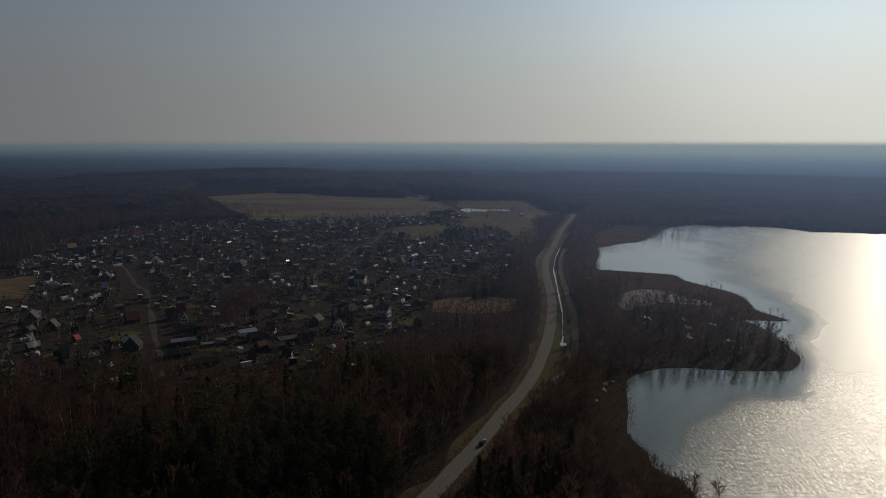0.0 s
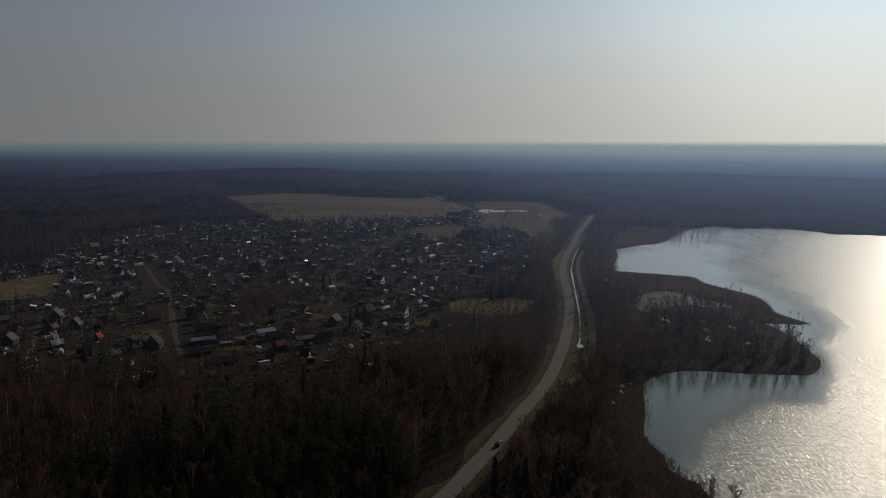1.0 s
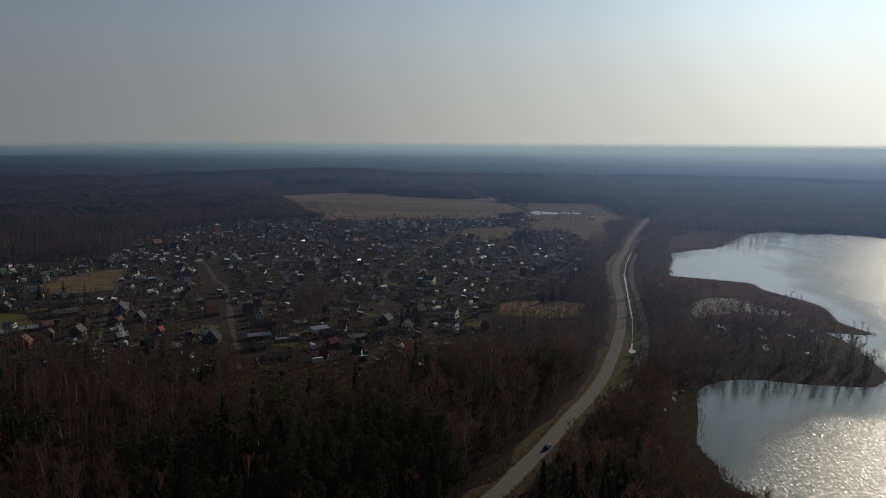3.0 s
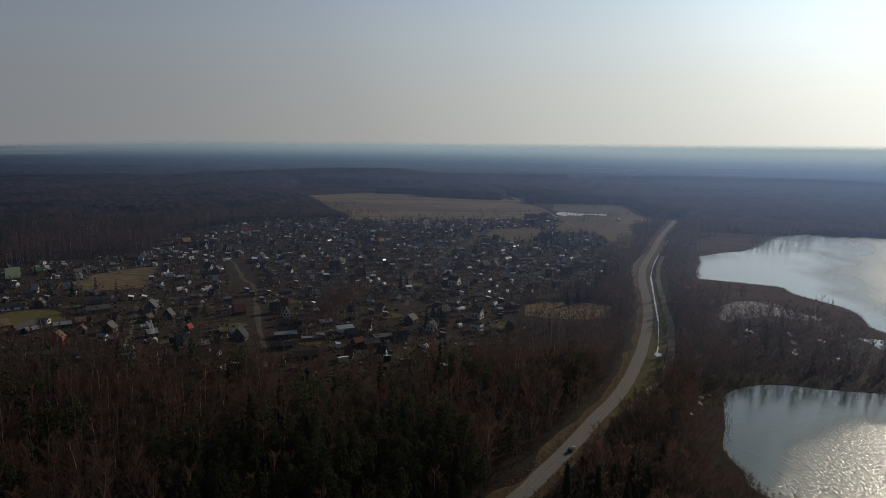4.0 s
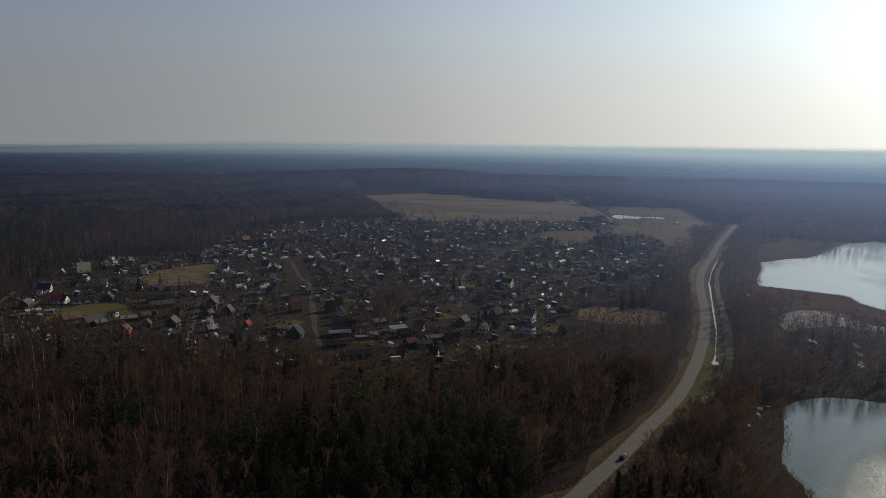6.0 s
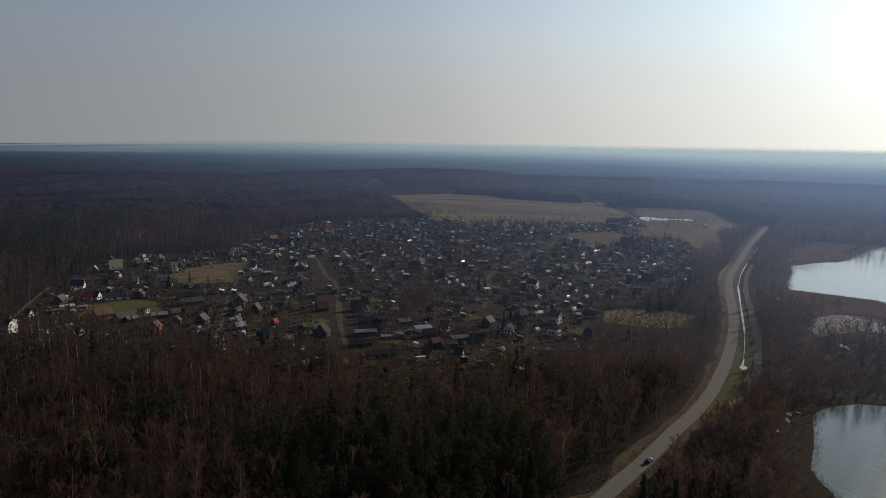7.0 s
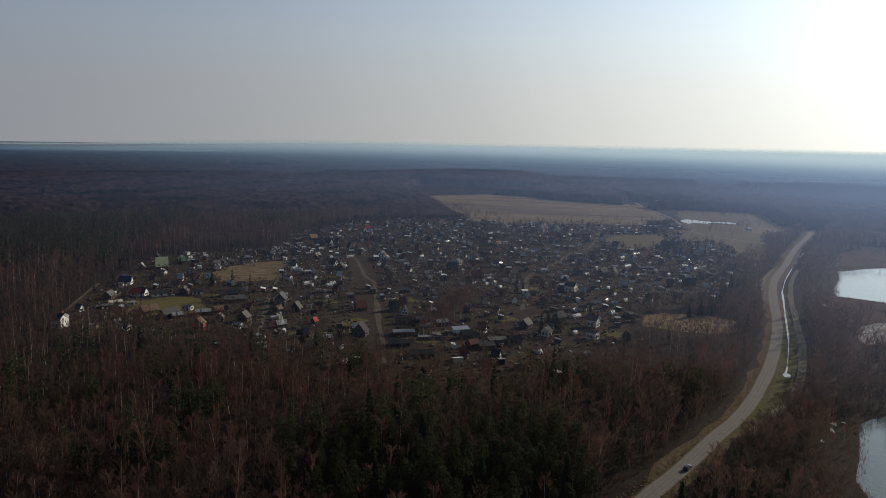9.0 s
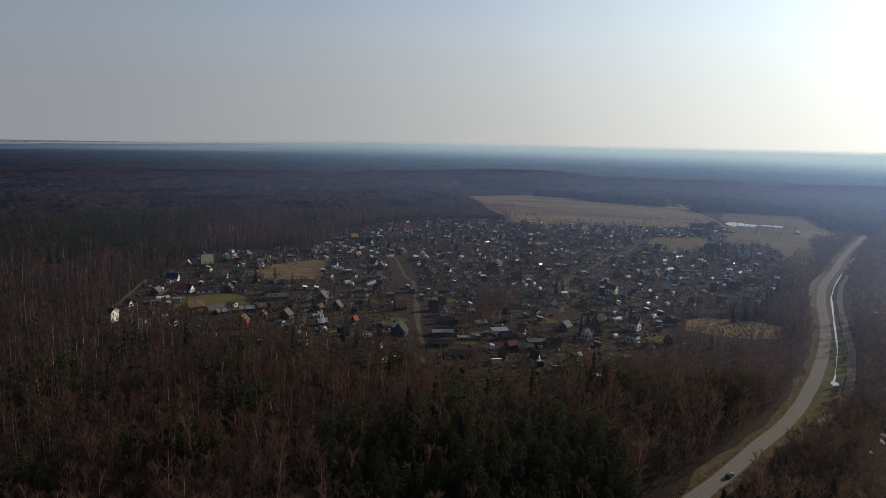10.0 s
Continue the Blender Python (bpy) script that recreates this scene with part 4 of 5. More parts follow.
def rough_grass():
    """Dead grass tussocks on the small fields."""
    rng = np.random.default_rng(29)
    s = Shape()
    for poly, count in ((ROUGH_FIELD, 900),):
        q = np.array(poly)
        x, y = rng.uniform(q[:, 0].min() - 3, q[:, 0].max() + 3, count), rng.uniform(q[:, 1].min() - 3, q[:, 1].max() + 3, count)
        keep = inside(poly, x, y)
        for px, py in zip(x[keep], y[keep]):
            for _ in range(2):
                a = np.array((px + rng.normal(0, 0.3), py + rng.normal(0, 0.3), 0.05))
                s.blade(a, a + (rng.normal(0, 0.3), rng.normal(0, 0.3), rng.uniform(0.12, 0.45)), rng.uniform(0.4, 0.9), rng)
    v, f, _ = s.arrays()
    tagged(mesh_object("rough_grass", v, f, ["grass_tufts"]), "tussocks of dead brown grass on the fields", "grass", kind="stuff")


rough_grass()
sheet("reed_spit", [(112, 543), (150, 534), (174, 522), (176, 500), (194.5, 440), (187, 413), (193, 388), (172, 388), (150, 400), (120, 410), (108, 470)], 0.03, "reeds", "brown reed-covered spit in the lake", "reeds", 1.5)
reed_beds()


def lone_trees():
    """Tall trees inside the village and along the meadow."""
    rng = np.random.default_rng(31)
    birches, spruces, rows = [], [], []
    for cx, cy, sx, sy, count, kind in ((-114, 380, 4, 27, 70, "birch"), (-75, 470, 10, 8, 8, "birch"), (-120, 520, 25, 25, 14, "birch"), (-30, 470, 18, 18, 10, "alder"), (24, 466, 22, 8, 80, "alder"), (256, 797, 9, 5, 22, "birch"), (296, 832, 12, 4, 24, "birch"), (52, 500, 10, 18, 30, "alder"),
                                        (-262, 945, 22, 30, 90, "alder"), (-90, 925, 80, 6, 50, "alder"), (-325, 1060, 22, 40, 80, "alder"), (-150, 1290, 60, 8, 40, "alder"), (-200, 700, 90, 90, 40, "alder"),
                                        (-60, 640, 50, 60, 22, "alder"), (-60, 285, 22, 8, 60, "alder"), (-125, 288, 25, 6, 70, "alder"), (-200, 296, 22, 5, 50, "alder"), (-262, 288, 18, 6, 40, "birch"), (-20, 330, 8, 14, 40, "alder"), (45, 905, 40, 22, 40, "alder"), (95, 1010, 40, 30, 36, "alder"), (75, 1135, 50, 8, 40, "alder"), (72, 985, 20, 4, 26, "alder"), (90, 1215, 45, 8, 50, "alder")):
        for _ in range(count):
            x, y = rng.normal(cx, sx), rng.normal(cy, sy)
            if away(FAR_ROAD, np.array([x]), np.array([y]))[0] < 4 or away(ROAD, np.array([x]), np.array([y]))[0] < 8:
                continue
            shapes = PLAIN[kind] if y > 400 else MIDDLE[kind]
            (birches if kind == "birch" else rows).append((x, y, 0, rng.uniform(0.6, 1.0) * (0.7 if kind == "alder" else 1.1), rng.uniform(0, 6), shapes[rng.integers(len(shapes))]))
    for x, y, size in ((-57, 376, 0.85), (-60, 371, 0.7), (-53, 380, 0.7), (-50, 374, 0.6), (-38, 420, 0.7), (-301, 408, 0.9), (-94, 468, 0.8), (-90, 472, 0.65), (-14, 348, 0.5), (20, 440, 0.8), (27, 447, 0.9), (-170, 300, 0.8), (-160, 296, 0.7),
                       (40, 470, 1.0), (44, 490, 0.9), (36, 455, 0.8), (50, 520, 0.9), (-376, 470, 0.6), (8, 690, 0.7), (20, 700, 0.8), (30, 706, 0.8), (42, 700, 0.7), (14, 712, 0.7), (36, 716, 0.8)):
        shapes = MIDDLE["spruce"]
        spruces.append((x, y, 0, size, rng.uniform(0, 6), shapes[rng.integers(len(shapes))]))
    joined("village_birches", birches, ["birch_bark", "birch_twigs"], "tall bare birches among the village gardens", "trees")
    joined("village_spruces", spruces, ["dark_bark", "spruce_needles"], "dark spruces among the village gardens", "trees")
    joined("meadow_trees", rows, ["dark_bark", "alder_twigs"], "thin bare trees along the meadow and gardens", "trees")


lone_trees()


def roadside():
    """Low bare scrub along the road."""
    rng = np.random.default_rng(41)
    line = smooth(ROAD[3:17], 0.6)
    way = np.gradient(line, axis=0)
    way /= np.linalg.norm(way, axis=1)[:, None]
    rows = []
    for k in range(1500):
        n = rng.integers(len(line))
        off = rng.choice((-1, 1)) * rng.uniform(8, 14)
        x, y = line[n] + np.array((way[n][1], -way[n][0])) * off
        p, q = np.array([x]), np.array([y])
        if away(TRACK, p, q)[0] < 3 or away(DITCH, p, q)[0] < 3 or inside(LAKE_LINE, p, q)[0] or inside([(33, 255), (60, 330), (72, 400), (84, 520), (76, 520), (62, 400), (44, 320)], p, q)[0]:
            continue
        shapes = PLAIN["bush"]
        rows.append((x, y, 0, rng.uniform(0.4, 1.0), rng.uniform(0, 6), shapes[rng.integers(3)]))
    s = Shape()
    for k in range(9000):
        n = rng.integers(len(line))
        off = rng.choice((-1, 1)) * (3.1 + abs(rng.normal(0, 2.0)))
        x, y = line[n] + np.array((way[n][1], -way[n][0])) * off
        if away(DITCH, np.array([x]), np.array([y]))[0] < 8 or away(TRACK, np.array([x]), np.array([y]))[0] < 8:
            continue
        a = np.array((x, y, 0.04))
        s.blade(a, a + (rng.normal(0, 0.25), rng.normal(0, 0.25), rng.uniform(0.15, 0.5)), rng.uniform(0.25, 0.6), rng)
    v, f, _ = s.arrays()
    tagged(mesh_object("verge_grass", v, f, ["grass_tufts"]), "dry pale grass tufts along the road verge", "grass", kind="stuff")
    joined("roadside_scrub", rows, ["dark_bark", "alder_twigs"], "low bare brown scrub along the road", "shrubs")


roadside()


# ---- the village ----
def part(name, bm, material, parent, label=""):
    me = bpy.data.meshes.new(name)
    bm.to_mesh(me)
    bm.free()
    for m in material if isinstance(material, (list, tuple)) else [material]:
        me.materials.append(MATS[m])
    ob = new(name, me)
    ob.parent = parent
    return tagged(ob, label)


def box(bm, x0, x1, y0, y1, z0, z1, mat=0):
    v = [bm.verts.new(p) for p in ((x0, y0, z0), (x1, y0, z0), (x1, y1, z0), (x0, y1, z0), (x0, y0, z1), (x1, y0, z1), (x1, y1, z1), (x0, y1, z1))]
    for q in ((3, 2, 1, 0), (4, 5, 6, 7), (0, 1, 5, 4), (1, 2, 6, 5), (2, 3, 7, 6), (3, 0, 4, 7)):
        bm.faces.new([v[k] for k in q]).material_index = mat


def prism(bm, w, d, eave, rise):
    """Walls with two gables; the ridge runs along x."""
    v = [bm.verts.new(p) for p in ((-w, -d, 0), (w, -d, 0), (w, d, 0), (-w, d, 0), (-w, -d, eave), (w, -d, eave), (w, d, eave), (-w, d, eave), (-w, 0, eave + rise), (w, 0, eave + rise))]
    for q in ((3, 2, 1, 0), (0, 1, 5, 4), (2, 3, 7, 6), (1, 2, 6, 9, 5), (3, 0, 4, 8, 7), (4, 5, 9, 8), (6, 7, 8, 9)):
        bm.faces.new([v[k] for k in q])


def slab(bm, w, d, eave, rise, over, thick, side):
    """One pitch of a roof, with its thickness and overhang."""
    slope = rise / d
    y1, z1 = side * (d + over), eave - slope * over
    top = [(-w - over, 0, eave + rise + thick), (w + over, 0, eave + rise + thick), (w + over, y1, z1 + thick), (-w - over, y1, z1 + thick)]
    v = [bm.verts.new(p) for p in top] + [bm.verts.new((x, y, z - thick * 0.9)) for x, y, z in top]
    for q in ((0, 1, 2, 3), (7, 6, 5, 4), (0, 4, 5, 1), (1, 5, 6, 2), (2, 6, 7, 3), (3, 7, 4, 0)):
        bm.faces.new([v[k] for k in q])
    bmesh.ops.recalc_face_normals(bm, faces=bm.faces[:])


TAKEN = []
SHRINK = 0.74
WORDS = {"cream": "cream", "white": "white", "grey": "grey", "boards": "brown timber", "slate": "dark grey", "navy": "dark blue", "red": "red", "brown": "brown", "maroon": "maroon",
         "green": "green", "lime": "pale yellow-green", "tan": "orange-brown", "pink": "pinkish", "zinc": "pale metal"}


PANES = {}


def window(parent, x, y, z, ww, hh, facing):
    """A pane in a raised frame, one connected piece; facing: the wall's outward way, as x or y with its sign."""
    key = (ww, hh)
    if key not in PANES:
        bm = bmesh.new()
        box(bm, -ww / 2 - 0.09, ww / 2 + 0.09, -0.07, 0.05, -0.09, hh + 0.09, 1)
        front = min(bm.faces, key=lambda f: f.calc_center_median().y)
        bmesh.ops.inset_region(bm, faces=[front], thickness=0.1, depth=-0.03)
        front.material_index = 0
        me = bpy.data.meshes.new("window")
        bm.to_mesh(me)
        bm.free()
        for m in ("window_glass", "window_paint"):
            me.materials.append(MATS[m])
        PANES[key] = me
    ob = new("window", PANES[key])
    ob.parent = parent
    axis, sign = facing
    ob.matrix_basis = pose(x, y, z, 0, 0, {("y", -1): 0, ("y", 1): 180, ("x", 1): 90, ("x", -1): -90}[axis, sign])


def cottage(x, y, turn, w, d, eave, rise, wall, roof, fine=True, name=None):
    """A small house: walls with gables, a roof of two pitches, door, windows and chimney."""
    w, d, eave, rise = w * SHRINK, d * SHRINK, eave * (SHRINK + 0.04), rise * SHRINK
    TAKEN.append((x, y, max(w, d) / 2 + 1.5))
    low = rise < 1.3 or eave < 2.5
    name = name or ("outbuilding" if low else "house")
    ob = tagged(new(name), f"{WORDS[wall]} {'outbuilding' if low else 'gabled village house'} with {WORDS[roof]} {'low' if low else 'pitched'} roof among gardens", "shed" if low else "house", "village houses")
    ob.matrix_basis = pose(x, y, 0.02, 0, 0, turn)
    hw, hd = w / 2, d / 2
    bm = bmesh.new()
    prism(bm, hw, hd, eave, rise - 0.03)
    part("wall", bm, "wall_" + wall, ob)
    for side in (-1, 1):
        bm = bmesh.new()
        slab(bm, hw, hd, eave, rise, 0.4, 0.16, side)
        part("roof_slope", bm, "roof_" + roof, ob)
    if not low and (fine or roof in ("slate", "grey")):
        for sign in (-1, 1):
            bm = bmesh.new()
            x0, x1 = sorted((sign * (hw + 0.405), sign * (hw + 0.45)))
            slope = rise / hd
            for side in (-1, 1):
                y1, z1 = side * (hd + 0.4), eave - slope * 0.4
                v = [bm.verts.new(p) for p in ((x0, 0, eave + rise + 0.18), (x0, y1, z1 + 0.18), (x0, y1, z1 - 0.08), (x0, 0, eave + rise - 0.1),
                                               (x1, 0, eave + rise + 0.18), (x1, y1, z1 + 0.18), (x1, y1, z1 - 0.08), (x1, 0, eave + rise - 0.1))]
                for q in ((0, 1, 2, 3), (7, 6, 5, 4), (0, 4, 5, 1), (1, 5, 6, 2), (2, 6, 7, 3)):
                    bm.faces.new([v[k] for k in q])
            bmesh.ops.remove_doubles(bm, verts=bm.verts[:], dist=0.001)
            bmesh.ops.recalc_face_normals(bm, faces=bm.faces[:])
            part("bargeboard", bm, "window_paint" if wall in ("white", "cream", "grey") else "fence_wood", ob)
    if not low:
        bm = bmesh.new()
        cx, cy = hw * 0.35, hd * 0.2
        box(bm, cx - 0.32, cx + 0.32, cy - 0.32, cy + 0.32, eave + rise * 0.5, eave + rise + 0.9)
        box(bm, cx - 0.4, cx + 0.4, cy - 0.4, cy + 0.4, eave + rise + 0.9, eave + rise + 1.05)
        part("chimney", bm, "brick_stack", ob)
    bm = bmesh.new()
    box(bm, -0.45 + hw * 0.3, 0.45 + hw * 0.3, -hd - 0.05, -hd + 0.05, 0.05, 2.0)
    part("door", bm, "door_wood", ob)
    if fine or not low:
        z = round(min(1.0, eave * 0.35), 1)
        hh = round(min(1.2, eave - z - 0.4), 1)
        for q in (-0.5, 0.1) if fine else (-0.4,):
            window(ob, q * hw, -hd, z, 1.0, hh, ("y", -1))
        for sign in (-1, 1):
            if fine:
                window(ob, sign * hw, -0.25 * d, z, 0.9, hh, ("x", sign))
                window(ob, sign * hw, 0.2 * d, z, 0.9, hh, ("x", sign))
            if rise > 3:
                window(ob, sign * hw, 0, eave + 0.25, 0.9, 1.1, ("x", sign))
            if eave > 4.5:
                window(ob, sign * hw, -0.2 * d, eave - 1.7, 0.9, 1.2, ("x", sign))
        if eave > 4.5:
            for q in (-0.5, 0, 0.5):
                window(ob, q * hw, -hd, eave - 1.7, 0.9, 1.2, ("y", -1))
    return ob


cottage(-309.7, 284.6, 8, 8, 9, 7.5, 2.5, "white", "slate")
cottage(-378.9, 451.3, 40, 12, 13, 3, 9, "boards", "lime")
cottage(-379.4, 475.7, 59, 8, 7, 3, 3.5, "boards", "green")
cottage(-359.7, 390.1, 23, 11, 8, 3.2, 4.5, "white", "navy")
cottage(-326.8, 363.3, 17, 8, 8, 3, 3.5, "white", "red")
cottage(-323.8, 364.8, 12, 7, 8, 3, 4, "white", "slate")
cottage(-337.4, 350.2, 104, 9, 8, 3, 3.5, "boards", "grey")
cottage(-321.2, 337.7, 54, 10, 8, 2.6, 1, "cream", "cream")
cottage(-311.9, 340.5, 52, 6, 5, 2.5, .6, "white", "zinc")
cottage(-321.2, 328.9, 49, 12, 5, 2, 1, "boards", "grey")
cottage(-287.9, 328.4, 66, 13, 9, 2.6, 4, "boards", "brown")
cottage(-271.8, 326.7, 70, 14, 9, 2.6, 3.5, "boards", "grey")
cottage(-271.8, 342.8, 8, 8, 5, 3.2, .8, "white", "grey")
cottage(-265.2, 325.2, 59, 9, 7, 2.6, 1.6, "boards", "zinc")
cottage(-256.4, 337.2, 37, 11, 6, 2.6, 1.6, "boards", "zinc")
cottage(-251.3, 344.5, 56, 7, 6, 2.6, 2.4, "red", "brown")
cottage(-238.3, 327.6, 116, 6, 6, 3, 3, "boards", "grey")
cottage(-225.2, 332.4, 96, 7, 8, 3.6, 4, "boards", "grey")
cottage(-237.0, 307.2, 108, 7, 8, 5, 4, "red", "brown")
cottage(-258.5, 372.0, 40, 17, 9, 3, 2.5, "boards", "grey")
cottage(-271.6, 384.7, 40, 16, 8, 3, 2.2, "boards", "slate")
cottage(-302.3, 379.5, 114, 7, 7, 3, 3.5, "boards", "grey")
cottage(-293.7, 381.7, 43, 9, 6, 2.5, 2, "white", "slate")
cottage(-313.3, 368.0, 45, 13, 6, 2.5, 1.8, "white", "slate")
cottage(-339.1, 435.5, 58, 7, 6, 2.6, 2.8, "boards", "slate")
cottage(-347.9, 479.6, 66, 7, 6, 3, 2.5, "white", "grey")
cottage(-340.8, 489.7, 55, 6, 5, 2.6, 2, "boards", "grey")
cottage(-347.0, 549.0, 52, 9, 7, 3, 3, "boards", "slate")
cottage(-230.6, 382.1, 103, 7, 9, 3.6, 5, "grey", "grey")
cottage(-209.5, 364.7, 95, 6, 8, 2.8, 5, "slate", "grey")
cottage(-218.0, 357.3, 91, 6, 7, 2.6, 3, "boards", "brown")
cottage(-237.4, 356.1, -6, 7, 6, 3, 3, "boards", "maroon")
cottage(-185.6, 342.6, 78, 4, 4, 2.2, 2.6, "boards", "red")
cottage(-151.1, 329.7, 95, 8, 10, 3.2, 6, "grey", "slate")
cottage(-174.5, 381.6, 45, 9, 8, 3, 5, "boards", "maroon")
cottage(-154.6, 387.9, 27, 8, 7, 3.5, 4.5, "grey", "slate")
cottage(-129.7, 338.5, 26, 15, 7, 2.8, 1.2, "boards", "zinc")
cottage(-138.2, 360.9, 26, 12, 6, 2.6, 2, "boards", "slate")
cottage(-114.7, 335.7, 24, 13, 4, 2, .5, "boards", "zinc")
cottage(-128.5, 369.8, 24, 13, 7, 2.6, 1.2, "slate", "grey")
cottage(-116.7, 365.6, 38, 9, 7, 3, 1.6, "grey", "zinc")
cottage(-167.6, 440.2, 26, 10, 6, 2.8, 1.8, "boards", "grey")
cottage(-238.1, 570.9, 85, 7, 9, 3.2, 5, "white", "grey")
cottage(-237.3, 550.9, 28, 11, 6, 2.4, 2, "boards", "slate")
cottage(-248.7, 507.4, 96, 6, 8, 2.6, 4, "boards", "grey")
cottage(-258.4, 514.3, -18, 9, 7, 3, 5, "white", "slate")
cottage(-315.7, 619.7, -15, 9, 6.5, 3, 5.5, "white", "slate")
cottage(-324.2, 615.0, 48, 9, 7, 3, 4, "boards", "slate")
cottage(-348.3, 648.4, 48, 10, 8, 3, 4.5, "boards", "tan")
cottage(-285.0, 602.5, -35, 7, 5.5, 3, 6, "cream", "slate")
cottage(-327.4, 742.9, 44, 9, 8, 3.2, 4.5, "cream", "red")
cottage(-312.9, 739.4, 28, 10, 6, 2.5, 1.5, "boards", "zinc")
cottage(-323.9, 796.4, 52, 7, 7, 3, 4, "boards", "grey")
cottage(-315.0, 822.6, 51, 8, 7, 3, 4, "boards", "grey")
cottage(-269.9, 746.8, -35, 7, 5.5, 3.2, 5, "white", "slate")
cottage(-266.7, 837.5, 53, 8, 8, 4, 3.5, "white", "maroon")
cottage(-245.6, 829.5, -34, 9, 7, 3.4, 5, "white", "slate")
cottage(-162.9, 540.2, 37, 10, 8, 3, 5, "boards", "slate")
cottage(-133.7, 512.0, 25, 11, 8, 3, 4.5, "boards", "maroon")
cottage(-164.8, 563.3, 76, 6, 8, 2.8, 4, "white", "grey")
cottage(-158.5, 688.9, 53, 8, 7, 3, 3, "cream", "tan")
cottage(-58.8, 490.0, -14, 10, 9, 5.2, 3, "cream", "slate")
cottage(-33.7, 395.2, -20, 8, 7, 5.5, 3, "white", "grey")
cottage(-31.6, 368.5, -22, 8, 6, 5, 1, "white", "slate")
cottage(-42.1, 558.5, 59, 9, 9, 4, 5.5, "grey", "slate")
cottage(-33.8, 562.7, 73, 6, 7, 4, 5, "pink", "slate")
cottage(-72.0, 655.9, 21, 8, 5, 2.2, .8, "boards", "zinc")
cottage(-53.7, 692.1, 19, 6, 5, 2.2, .8, "boards", "zinc")
cottage(-8.6, 605.5, 9, 15, 4, 2.2, .9, "boards", "zinc")
cottage(23.3, 548.1, 3, 13, 8, 3, 4, "slate", "slate")
cottage(-1.8, 486.5, 10, 9, 6, 2.6, 2.5, "boards", "brown")
cottage(-54.2, 399.4, 58, 8, 8, 4, 4, "grey", "slate")
cottage(-70.1, 378.1, 71, 7, 8, 3.4, 3.6, "grey", "grey")
cottage(-56.0, 364.4, 69, 5, 6, 4, 3, "cream", "slate")
cottage(-69.4, 344.1, 21, 9, 7, 3, 2.5, "grey", "slate")
cottage(-9.5, 885.3, 11, 14, 9, 3.4, 4, "boards", "slate")
cottage(8.3, 754.2, 14, 18, 12, 3.2, 5.5, "boards", "slate")
cottage(-43.7, 865.6, 6, 34, 7, 2.6, 1.4, "boards", "grey")
cottage(13.8, 942.5, 39, 12, 9, 4, 4.5, "grey", "grey")
cottage(-42.5, 722.4, -32, 10, 8, 3, 6, "white", "slate")
cottage(-184.5, 839.3, 77, 6, 9, 3.2, 6, "white", "slate")
cottage(-174.3, 858.3, 46, 7, 8, 3.4, 5, "grey", "grey")
cottage(-138.2, 853.6, 71, 7, 9, 3.2, 6, "white", "slate")
cottage(-138.5, 834.8, 71, 6, 9, 3.2, 5.5, "white", "slate")
cottage(-119.5, 833.8, 70, 6, 9, 3.2, 5.5, "white", "slate")
cottage(-78.8, 775.3, 36, 8, 8, 3, 5, "boards", "slate")
cottage(-94.3, 885.7, 16, 9, 6, 2.6, 1.5, "boards", "zinc")
cottage(-7.4, 1314.0, 5, 26, 14, 5, 4, "white", "zinc")
cottage(-21.4, 1304.7, 6, 10, 8, 4, 3, "boards", "slate")
cottage(106.8, 952.3, 34, 7, 7, 3, 3, "white", "zinc")
cottage(-147.8, 633.8, 43, 7, 7, 3, 3.5, "boards", "maroon")
cottage(-237.4, 834.4, 36, 6, 5, 2.4, 1.6, "boards", "zinc")
cottage(-124.6, 318.5, 26, 14, 8, 2.6, 1.8, "slate", "slate")
cottage(-107.5, 305.2, 24, 15, 8, 2.8, 2, "slate", "slate")
cottage(-95.9, 345.7, 36, 8, 7, 2.6, 3, "boards", "slate")
cottage(-88.7, 330.7, 50, 7, 6, 2.6, 2.6, "maroon", "maroon")
cottage(-199.4, 329.1, 51, 7, 6, 2.6, 2.4, "grey", "zinc")
cottage(-163.2, 314.3, 47, 6, 5, 2.4, 1.5, "grey", "zinc")
GREENHOUSES_A = [(-72, 567, 6, 4), (-55, 557, 7, 4), (-26, 458, 5, 4), (-32, 465, 4, 3), (-26, 431, 7, 4), (20, 582, 6, 5), (8, 582, 5, 4), (23, 682, 6, 5), (-8, 633, 5, 4), (-11, 593, 4, 4), (37, 504, 6, 6), (-7, 530, 4, 3), (17, 795, 9, 6), (-274, 604, 7, 5), (-225, 440, 7, 4), (-243, 440, 9, 4), (-208, 402, 5, 4), (-225, 532, 6, 4), (-207, 588, 6, 5), (-192, 568, 7, 4), (-216, 718, 9, 6), (-214, 690, 8, 4)]
GREENHOUSES_B = [(-311, 593, 8, 4), (-354, 603, 6, 4), (-346, 732, 5, 4), (-320, 707, 9, 4), (-157, 746, 5, 4), (-101, 804, 6, 4), (-104, 781, 6, 4), (-104, 849, 5, 4), (-92, 832, 6, 4), (-89, 636, 6, 4), (-81, 601, 8, 4), (-49, 634, 7, 4), (-33, 656, 9, 4), (-22, 686, 14, 5), (-26, 611, 12, 5), (-2, 676, 9, 4), (4, 651, 4, 4), (30, 620, 10, 4), (38, 632, 5, 4), (4, 609, 4, 3), (-57, 620, 6, 4), (-153, 595, 6, 4)]
